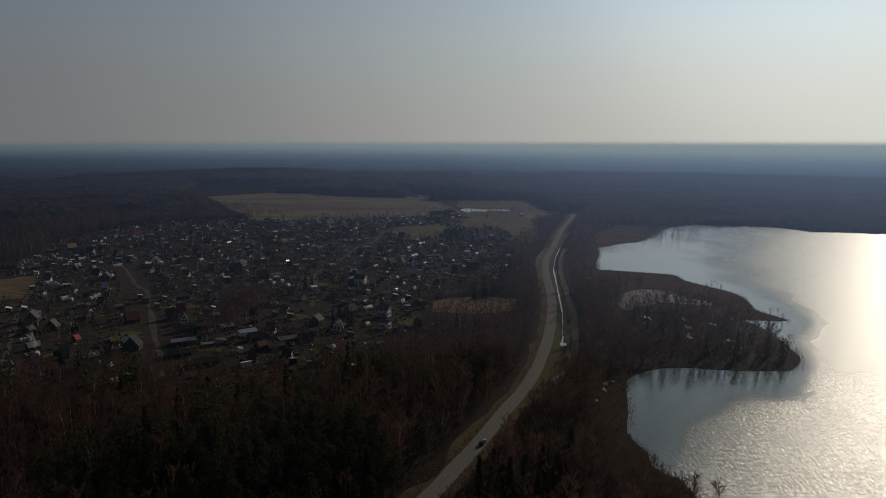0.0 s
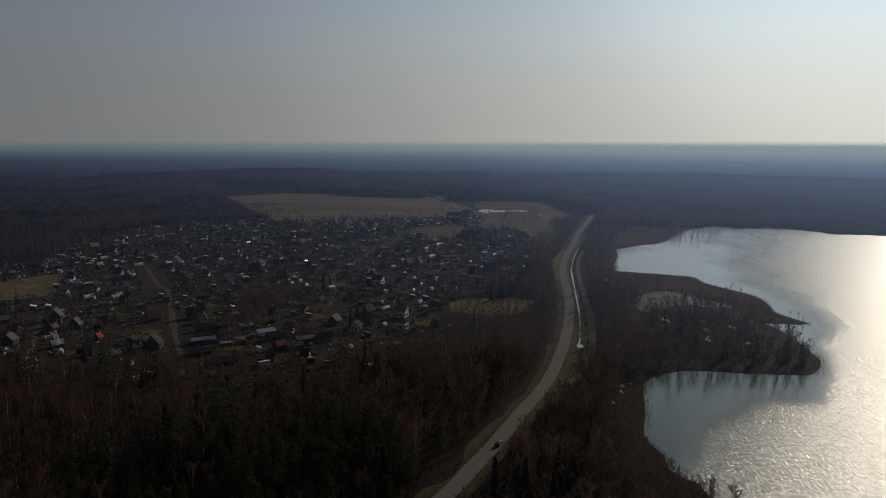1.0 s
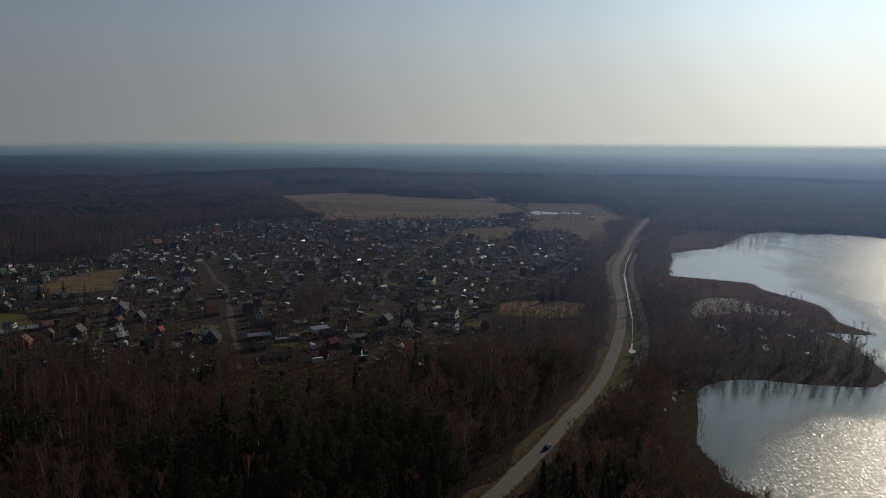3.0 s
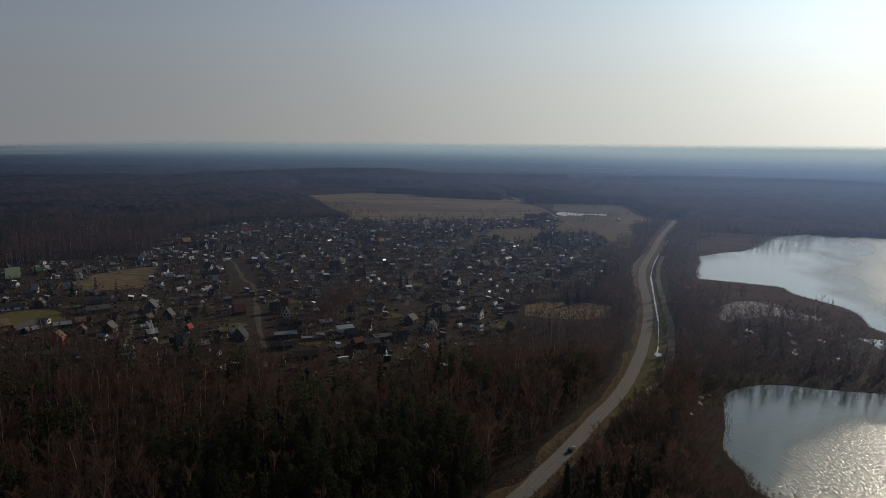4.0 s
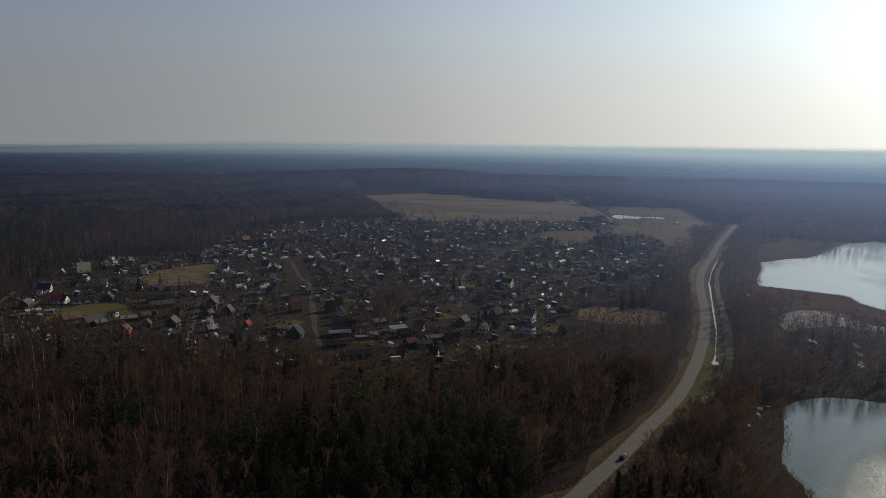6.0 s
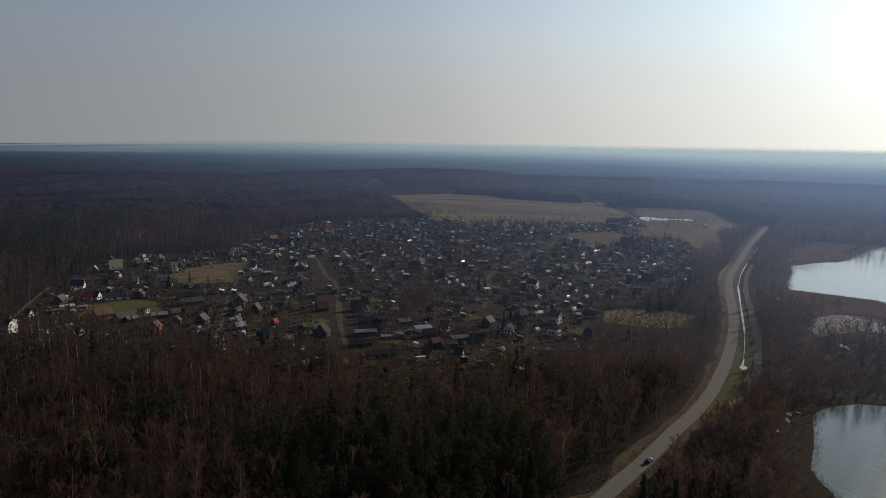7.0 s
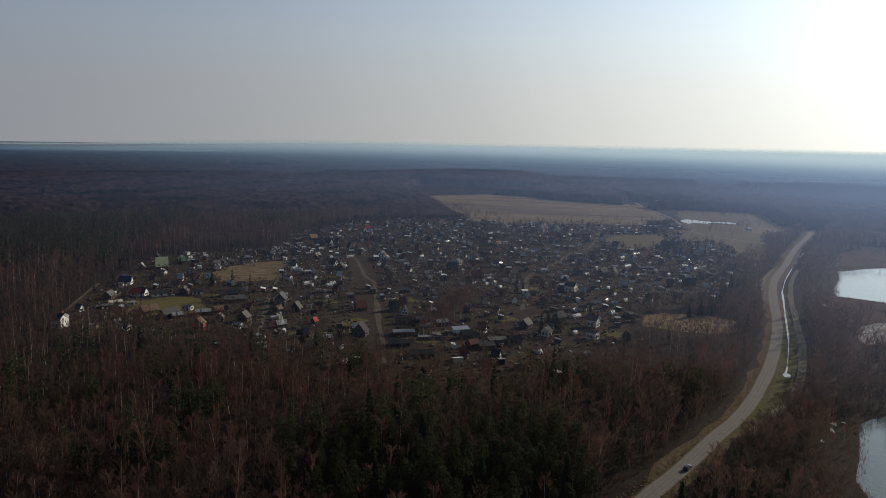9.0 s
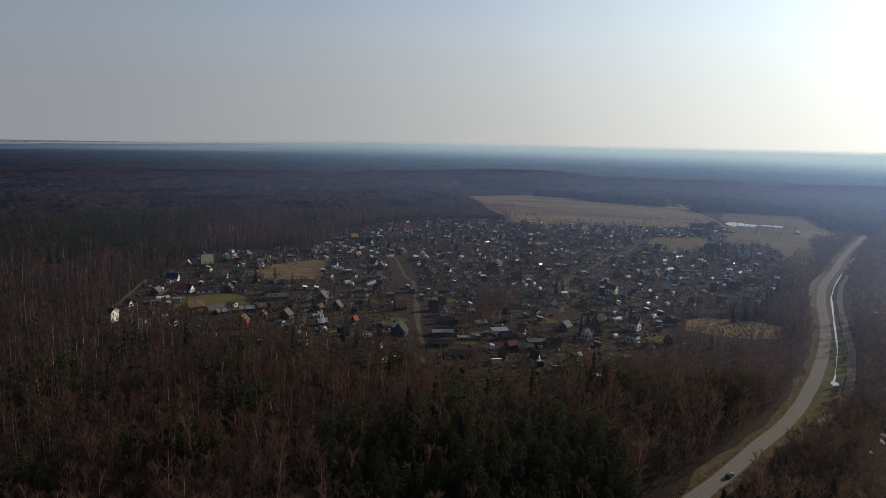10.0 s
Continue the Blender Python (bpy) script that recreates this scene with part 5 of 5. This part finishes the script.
GREENHOUSES_C = [(-162, 615, 5, 4), (-132, 581, 6, 5), (-124, 509, 6, 5), (-125, 497, 4, 4), (-125, 522, 5, 4), (-138, 500, 5, 3), (-195, 609, 6, 4), (-214, 556, 6, 4), (-228, 563, 5, 4), (-265, 560, 9, 3), (-352, 700, 8, 4), (4, 521, 12, 4), (-20, 536, 10, 4), (-46, 413, 10, 5), (-20, 470, 6, 4), (-212, 344, 7, 3), (-192, 319, 5, 4), (-236, 434, 7, 3), (-274, 483, 8, 4)]
SHEDS_A = [(-221, 416, 4, 4), (-325, 585, 4, 4), (-323, 544, 3, 4), (-361, 632, 4, 4), (-355, 640, 5, 4), (-155, 813, 5, 4), (-221, 595, 4, 4), (-61, 423, 4, 4), (-31, 444, 4, 3), (-14, 427, 9, 5), (-196, 412, 5, 4), (-78, 342, 10, 4), (-81, 330, 8, 5), (-102, 355, 9, 5), (-111, 339, 5, 4)]


def shed(x, y, turn, w, d, tint, cover):
    """A lean-to garden shed with one sloping roof."""
    TAKEN.append((x, y, max(w, d) / 2 + 0.8))
    ob = tagged(new("garden_shed"), f"small {WORDS[tint]} garden shed with {WORDS[cover]} lean-to roof", "shed", "garden sheds")
    ob.matrix_basis = pose(x, y, 0.02, 0, 0, turn)
    hw, hd, h0, h1 = w / 2, d / 2, 2.1, 2.7
    bm = bmesh.new()
    v = [bm.verts.new(p) for p in ((-hw, -hd, 0), (hw, -hd, 0), (hw, hd, 0), (-hw, hd, 0), (-hw, -hd, h0), (hw, -hd, h0), (hw, hd, h1), (-hw, hd, h1))]
    for q in ((3, 2, 1, 0), (4, 5, 6, 7), (0, 1, 5, 4), (1, 2, 6, 5), (2, 3, 7, 6), (3, 0, 4, 7)):
        bm.faces.new([v[k] for k in q])
    part("wall", bm, "wall_" + tint, ob)
    bm = bmesh.new()
    s = (h1 - h0) / d
    top = [(-hw - 0.25, -hd - 0.3, h0 - 0.3 * s + 0.12), (hw + 0.25, -hd - 0.3, h0 - 0.3 * s + 0.12), (hw + 0.25, hd + 0.2, h1 + 0.2 * s + 0.12), (-hw - 0.25, hd + 0.2, h1 + 0.2 * s + 0.12)]
    v = [bm.verts.new(p) for p in top] + [bm.verts.new((a, b, c - 0.1)) for a, b, c in top]
    for q in ((0, 1, 2, 3), (7, 6, 5, 4), (0, 4, 5, 1), (1, 5, 6, 2), (2, 6, 7, 3), (3, 7, 4, 0)):
        bm.faces.new([v[k] for k in q])
    bmesh.ops.recalc_face_normals(bm, faces=bm.faces[:])
    part("roof", bm, "roof_" + cover, ob)
    bm = bmesh.new()
    box(bm, -0.4, 0.4, -hd - 0.05, -hd + 0.04, 0.05, 1.9)
    part("door", bm, "door_wood", ob)


def greenhouse(x, y, turn, w, d):
    """A film-covered garden tunnel on hoops with closed ends."""
    TAKEN.append((x, y, max(w, d) / 2 + 0.6))
    ob = tagged(new("greenhouse"), "small white film-covered garden greenhouse with a rounded top", "greenhouse", "garden greenhouses")
    ob.matrix_basis = pose(x, y, 0.02, 0, 0, turn)
    hw, hd, top = w / 2, d / 2, 2.0
    bm = bmesh.new()
    rows = []
    for px in np.linspace(-hw, hw, 4):
        rows.append([bm.verts.new((px, hd * math.cos(q), top * math.sin(q) ** 0.7)) for q in np.linspace(0, math.pi, 9)])
    for a, b in zip(rows[:-1], rows[1:]):
        for k in range(8):
            bm.faces.new((a[k], a[k + 1], b[k + 1], b[k]))
    bm.faces.new(rows[0])
    bm.faces.new(rows[-1][::-1])
    bmesh.ops.recalc_face_normals(bm, faces=bm.faces[:])
    part("cover", bm, "film", ob)
    bm = bmesh.new()
    rings = []
    for q in np.linspace(0, math.pi, 9):
        rings.append([bm.verts.new((e, (hd + o) * math.cos(q), (top + o) * max(0, math.sin(q)) ** 0.7)) for e, o in ((-0.05, 0.01), (0.05, 0.01), (0.05, 0.06), (-0.05, 0.06))])
    for ra, rb in zip(rings[:-1], rings[1:]):
        for k in range(4):
            bm.faces.new((ra[k], ra[(k + 1) % 4], rb[(k + 1) % 4], rb[k]))
    part("hoop", bm, "fence_wood", ob)


PLOT = 26.5  # the way the plots and lanes run, degrees left of +y
layout = random.Random(4)
for gx, gy, gw, gd in GREENHOUSES_A + GREENHOUSES_B + GREENHOUSES_C:
    greenhouse(gx, gy, PLOT + layout.choice((0, 90, 40, 40, 40)) + layout.uniform(-8, 8), gw * 0.8, gd * 0.7)
for gx, gy, gw, gd in SHEDS_A:
    shed(gx, gy, PLOT + layout.choice((0, 90)) + layout.uniform(-8, 8), gw, gd, layout.choice(("boards", "grey", "white")), layout.choice(("zinc", "slate", "grey")))


def free(x, y, gap):
    return all((x - a) ** 2 + (y - b) ** 2 > (gap + r) ** 2 for a, b, r in TAKEN)


FENCES = bmesh.new()


def garden_fence(x, y, turn, length):
    """Weathered boards on rails."""
    bm = bmesh.new()
    for z in (0.35, 0.95):
        box(bm, 0, length, -0.03, 0.03, z, z + 0.09)
    k = 0.0
    while k < length:
        box(bm, k, k + 0.3, 0.03, 0.055, 0.1, 1.25)
        k += 0.55
    bm.transform(pose(x, y, 0.02, 0, 0, turn))
    me = bpy.data.meshes.new("fence_run")
    bm.to_mesh(me)
    bm.free()
    FENCES.from_mesh(me)
    bpy.data.meshes.remove(me)


def plots():
    """Garden plots in rows along the lanes: small houses, sheds, greenhouses, beds, lawns, fruit trees and fences."""
    rng = random.Random(9)
    a = radians(PLOT)
    along, across = np.array((-math.sin(a), math.cos(a))), np.array((math.cos(a), math.sin(a)))
    fields = [STUBBLE, DRY_FIELD, EAST_FIELD, ROUGH_FIELD, YARD, MEADOW, BELT]
    beds, lawns, fruit, bushes, firs, hedges, litter, paths = [], [], [], [], [], [], [], []
    rows = 0
    for i in range(-22, 24):
        for j in range(-16, 26):
            c = np.array((-150.0, 560.0)) + across * i * 19 + along * j * 23 + np.array((rng.uniform(-2, 2), rng.uniform(-2, 2)))
            x, y = c
            if not inside(VILLAGE, x, y) or any(inside(p, x, y) for p in fields):
                continue
            lane_gap = min(float(away(l, x, y)) for l in LANES)
            if lane_gap < 5:
                continue
            for _ in range(2):
                q = c + across * rng.uniform(-6, 6) + along * rng.uniform(-7, 7)
                (lawns if rng.random() < (0.72 if y < 520 else 0.45) else beds).append((*q, rng.uniform(7, 18), rng.uniform(2.5, 8)))
            wild = noise.noise(Vector((x * 0.013, y * 0.013, 2)))
            if rng.random() < (0.46 if y < 480 else 0.68) - 0.4 * wild and free(x, y, 4.0):
                w, d = rng.uniform(4, 6.2), rng.uniform(4, 5.6)
                tall = rng.random() < 0.6
                cottage(x, y, (PLOT + rng.choice((0, 90, 90, 180)) if rng.random() < 0.5 else -2) + rng.uniform(-7, 7), w, d, rng.uniform(2.5, 3.2), rng.uniform(2.6, 4.6) if tall else rng.uniform(1.0, 1.9),
                        rng.choice(("boards", "grey", "white", "white", "cream", "grey", "slate", "brown")), rng.choice(("slate", "grey", "grey", "brown", "maroon", "grey", "slate", "zinc")), fine=y < 420)
            for _ in range(3):
                q = c + across * rng.uniform(-8, 8) + along * rng.uniform(-9, 9)
                kind = rng.random()
                if kind < (0.22 if y < 470 else 0.34) and free(*q, 2.0):
                    shed(*q, PLOT + rng.choice((0, 90, 180)) + rng.uniform(-9, 9), rng.uniform(2.4, 4.5), rng.uniform(2, 3), rng.choice(("boards", "grey", "white", "cream", "slate")), rng.choice(("slate", "grey", "zinc", "zinc", "white")))
                elif kind < (0.25 if y < 470 else 0.48) and free(*q, 1.8):
                    greenhouse(*q, PLOT + rng.choice((0, 90, 40, 40)) + rng.uniform(-9, 9), rng.uniform(2.2, 4.8), rng.uniform(1.8, 2.8))
            for _ in range(rng.randint(7, 13)):
                q = c + across * rng.uniform(-9, 9) + along * rng.uniform(-11, 11)
                if free(*q, 0.5) and min(float(away(l, *q)) for l in LANES) > 3:
                    (bushes if rng.random() < 0.5 else fruit).append((*q, 0, rng.uniform(0.7, 1.35), rng.uniform(0, 6)))
            if rng.random() < 0.14 + 0.3 * max(0, wild):
                q = c + across * rng.uniform(-9, 9) + along * rng.uniform(-11, 11)
                if free(*q, 1.5):
                    firs.append((*q, 0, rng.uniform(0.45, 0.75), 0))
            if rng.random() < 0.2:
                q = c + across * 9 - along * 11
                garden_fence(*q, PLOT + 90, rng.uniform(10, 20))
            if rng.random() < 0.15:
                q = c - across * 9 - along * 11
                garden_fence(*q, PLOT, rng.uniform(8, 16))
            for _ in range(rng.choice((0, 1, 1, 2))):
                side = rng.choice((0, 1))
                start = c + (across * -9 - along * 11 if side else across * 9 - along * 11) + across * rng.uniform(-0.6, 0.6)
                for k in range(rng.randint(5, 13)):
                    q = start + (across if side else along) * k * 1.5
                    if min(float(away(l, *q)) for l in LANES) > 2.6 and free(*q, 0.2):
                        hedges.append((*q, 0, rng.uniform(0.6, 1.1), rng.uniform(0, 6)))
            for _ in range(rng.randint(9, 18)):
                q = c + across * rng.uniform(-9, 9) + along * rng.uniform(-11, 11)
                litter.append((*q, rng.uniform(0.4, 2.4), rng.uniform(0.3, 1.1), rng.uniform(0.3, 1.2), radians(PLOT) + rng.choice((0, 1.57)) + rng.uniform(-0.2, 0.2), rng.choice((0, 0, 0, 0, 0, 0, 1, 1, 2, 2, 3, *((3, 3, 3) if y > 470 else (0, 0, 2))))))
            for _ in range(rng.randint(0, 2)):
                q = c + across * rng.uniform(-8, 8) + along * rng.uniform(-9, 9)
                paths.append((*q, *((rng.uniform(8, 18), 0.7) if rng.random() < 0.6 else (0.7, rng.uniform(8, 16)))))
            rows += 1
    for name, cells, mat, z, label in (("garden_beds", beds, "garden_earth", 0.045, "dark dug garden beds between the houses"), ("garden_lawns", lawns, "dull_lawn", 0.055, "patches of dull green garden lawn"),
                                         ("garden_paths", paths, "gravel", 0.085, "narrow pale garden paths between the beds")):
        v, f = [], []
        for n, (x, y, w, d) in enumerate(cells):
            for su, sv in ((-1, -1), (1, -1), (1, 1), (-1, 1)):
                p = np.array((x, y)) + across * su * w / 2 * rng.uniform(0.8, 1.1) + along * sv * d / 2 * rng.uniform(0.8, 1.1)
                v.append((*p, z + 0.00004 * n))
            f.append((4 * n, 4 * n + 1, 4 * n + 2, 4 * n + 3))
        tagged(mesh_object(name, v, f, [mat]), label, "garden", kind="stuff")
    v, f, kinds = [], [], []
    for n, (x, y, w, d, h, turn, mat) in enumerate(litter):
        c, s = math.cos(turn), math.sin(turn)
        for z in (0, h):
            for px, py in ((-w / 2, -d / 2), (w / 2, -d / 2), (w / 2, d / 2), (-w / 2, d / 2)):
                v.append((x + px * c - py * s, y + px * s + py * c, 0.03 + z))
        f += [[8 * n + k for k in q] for q in ((3, 2, 1, 0), (4, 5, 6, 7), (0, 1, 5, 4), (1, 2, 6, 5), (2, 3, 7, 6), (3, 0, 4, 7))]
        kinds += [mat] * 6
    ob = mesh_object("garden_clutter", v, f, ["fence_wood", "roof_grey", "garden_earth", "film"], kinds)
    tagged(ob, "woodpiles, cold frames, barrels and boxes in the gardens", "clutter", kind="stuff")
    pick = lambda rows, kind: [(*r, PLAIN[kind][k % len(PLAIN[kind])]) for k, r in enumerate(rows)]
    joined("fruit_trees", pick(fruit, "fruit"), ["dark_bark", "garden_twigs"], "small bare fruit trees in the gardens", "trees")
    joined("garden_shrubs", pick(bushes, "bush"), ["dark_bark", "garden_twigs"], "low bare garden shrubs and hedges", "shrubs")
    joined("garden_hedges", pick(hedges, "hedge"), ["dark_bark", "garden_twigs"], "rows of bare brown garden hedge", "hedge")
    joined("garden_firs", pick(firs, "spruce"), ["dark_bark", "spruce_needles"], "small dark garden spruces", "trees")


plots()
fence_mesh = bpy.data.meshes.new("garden_fences")
FENCES.to_mesh(fence_mesh)
fence_mesh.materials.append(MATS["fence_wood"])
tagged(new("garden_fences", fence_mesh), "weathered grey-brown wooden garden fences between plots", "fence", kind="stuff")


# ---- the car on the road ----
def car(x, y, turn):
    ob = tagged(new("car"), "dark blue estate car with pale bonnet on the country road", "car")
    ob.matrix_basis = pose(x, y, 0.2, 0, 0, turn)
    bm = bmesh.new()
    side = [(-2.2, 0.35), (2.15, 0.35), (2.2, 0.7), (2.05, 0.9), (1.0, 1.0), (-2.1, 1.02), (-2.25, 0.7)]
    rings = [[bm.verts.new((px, py, pz)) for px, pz in side] for py in (-0.88, 0.88)]
    bm.faces.new(rings[0][::-1])
    bm.faces.new(rings[1])
    for k in range(len(side)):
        j = (k + 1) % len(side)
        bm.faces.new((rings[0][k], rings[0][j], rings[1][j], rings[1][k]))
    bmesh.ops.recalc_face_normals(bm, faces=bm.faces[:])
    bmesh.ops.bevel(bm, geom=bm.edges[:], offset=0.06, segments=2, affect="EDGES")
    part("body", bm, "car_paint", ob)
    bm = bmesh.new()
    low = [bm.verts.new(p) for p in ((-2.05, -0.8, 1.0), (1.0, -0.8, 1.0), (1.0, 0.8, 1.0), (-2.05, 0.8, 1.0))]
    top = [bm.verts.new(p) for p in ((-1.8, -0.62, 1.44), (0.25, -0.62, 1.46), (0.25, 0.62, 1.46), (-1.8, 0.62, 1.44))]
    for q in range(4):
        bm.faces.new((low[q], low[(q + 1) % 4], top[(q + 1) % 4], top[q]))
    part("cabin_glass", bm, "window_glass", ob)
    bm = bmesh.new()
    box(bm, -1.82, 0.28, -0.64, 0.64, 1.44, 1.5)
    bmesh.ops.bevel(bm, geom=bm.edges[:], offset=0.02, segments=1, affect="EDGES")
    part("roof_panel", bm, "car_paint", ob)
    bm = bmesh.new()
    box(bm, 1.1, 2.0, -0.75, 0.75, 0.985, 1.0)
    part("bonnet", bm, "car_silver", ob, "pale shining bonnet")
    for px in (-1.4, 1.35):
        for py in (-0.86, 0.86):
            bm = bmesh.new()
            bmesh.ops.create_cone(bm, cap_ends=True, segments=16, radius1=0.33, radius2=0.33, depth=0.2, matrix=pose(px, py, 0.13 + 0.2, 90, 0, 0))
            wheel = part("tyre", bm, "rubber", ob)
            bm = bmesh.new()
            bmesh.ops.create_cone(bm, cap_ends=True, segments=10, radius1=0.2, radius2=0.2, depth=0.24, matrix=pose(px, py, 0.13 + 0.2, 90, 0, 0))
            part("rim", bm, "car_silver", wheel)
    for py in (-0.62, 0.62):
        bm = bmesh.new()
        box(bm, 2.08, 2.2, py - 0.17, py + 0.17, 0.68, 0.84)
        part("headlight", bm, "lamp_glass", ob)
    return ob


car(13.4, 221.6, 65).scale = (0.88, 0.88, 0.88)


# ---- wind turbines on the horizon ----
def turbine(x, y, height, spin):
    ob = tagged(new("wind_turbine"), "tall white wind turbine far off on the horizon", "wind turbine", "far wind turbines")
    ob.matrix_basis = pose(x, y, 0, 0, 0, math.degrees(math.atan2(-x, y)) + 25)
    bm = bmesh.new()
    bmesh.ops.create_cone(bm, cap_ends=True, segments=12, radius1=1.3, radius2=0.8, depth=height, matrix=pose(0, 0, height / 2))
    part("tower", bm, "turbine_white", ob)
    bm = bmesh.new()
    box(bm, -1.4, 1.4, -5, 5, height - 1, height + 1.8)
    bmesh.ops.bevel(bm, geom=bm.edges[:], offset=0.8, segments=2, affect="EDGES")
    part("nacelle", bm, "turbine_white", ob)
    for k in range(3):
        bm = bmesh.new()
        q = radians(spin + 120 * k)
        u, w = Vector((math.sin(q), 0, math.cos(q))), Vector((math.cos(q), 0, -math.sin(q)))
        c = Vector((0, -5.6, height + 1))
        rows = [[bm.verts.new(c + u * r + w * s * b + Vector((0, d, 0))) for s, d in ((-1, 0), (0, -0.5), (1, 0), (0, 0.5))] for r, b in ((0, 0.5), (7, 0.8), (20, 0.4), (30, 0.1))]
        for ra, rb in zip(rows[:-1], rows[1:]):
            for j in range(4):
                bm.faces.new((ra[j], ra[(j + 1) % 4], rb[(j + 1) % 4], rb[j]))
        bmesh.ops.recalc_face_normals(bm, faces=bm.faces[:])
        part("blade", bm, "turbine_white", ob)


turbine(-3402, 3170, 52, 20)
turbine(-3149, 3422, 60, 51)
turbine(-2917, 3621, 66, 82)
turbine(-2742, 3755, 68, 113)


# ---- thin smoke rising from the woods ----
def smoke(x, y, base, height, lean, width):
    """A drifting wisp, thin at its foot and wide at its top."""
    ob = tagged(new("smoke_plume"), "thin pale wisp of smoke rising over the land", "smoke")
    ob.matrix_basis = pose(x, y, base)
    bm = bmesh.new()
    rings = []
    for k in range(9):
        t = k / 8
        r = width * (0.25 + 0.75 * t) * (1 + 0.25 * math.sin(5 * k))
        c = (lean * t**1.6 + 0.15 * width * math.sin(2.3 * k), 0, height * t)
        rings.append([bm.verts.new((c[0] + r * math.cos(q), c[1] + r * math.sin(q), c[2])) for q in np.linspace(0, 2 * math.pi, 12, endpoint=False)])
    for ra, rb in zip(rings[:-1], rings[1:]):
        for j in range(12):
            bm.faces.new((ra[j], ra[(j + 1) % 12], rb[(j + 1) % 12], rb[j]))
    for f in bm.faces:
        f.smooth = True
    part("wisp", bm, "smoke", ob)


smoke(-1001, 2828, 26, 52, -16, 4.5)
smoke(-196, 326, 0.1, 9, -3, 1.6)


# ---- bathing jetties at the lake ----
def jetty(x, y, turn, length):
    ob = tagged(new("jetty"), "small weathered wooden jetty on posts at the lake shore", "jetty", "lake jetties")
    ob.matrix_basis = pose(x, y, 0, 0, 0, turn)
    for k in range(6):
        bm = bmesh.new()
        box(bm, length * k / 6, length * (k + 1) / 6 - 0.05, -0.8, 0.8, 0.15, 0.22)
        part("plank", bm, "fence_wood", ob)
    for px in (0.5, length - 0.5):
        for py in (-0.7, 0.7):
            bm = bmesh.new()
            bmesh.ops.create_cone(bm, cap_ends=True, segments=8, radius1=0.12, radius2=0.1, depth=2.2, matrix=pose(px, py, -0.35))
            part("post", bm, "dark_bark", ob)


jetty(124, 564, 12, 5)
jetty(125, 571, -20, 4)
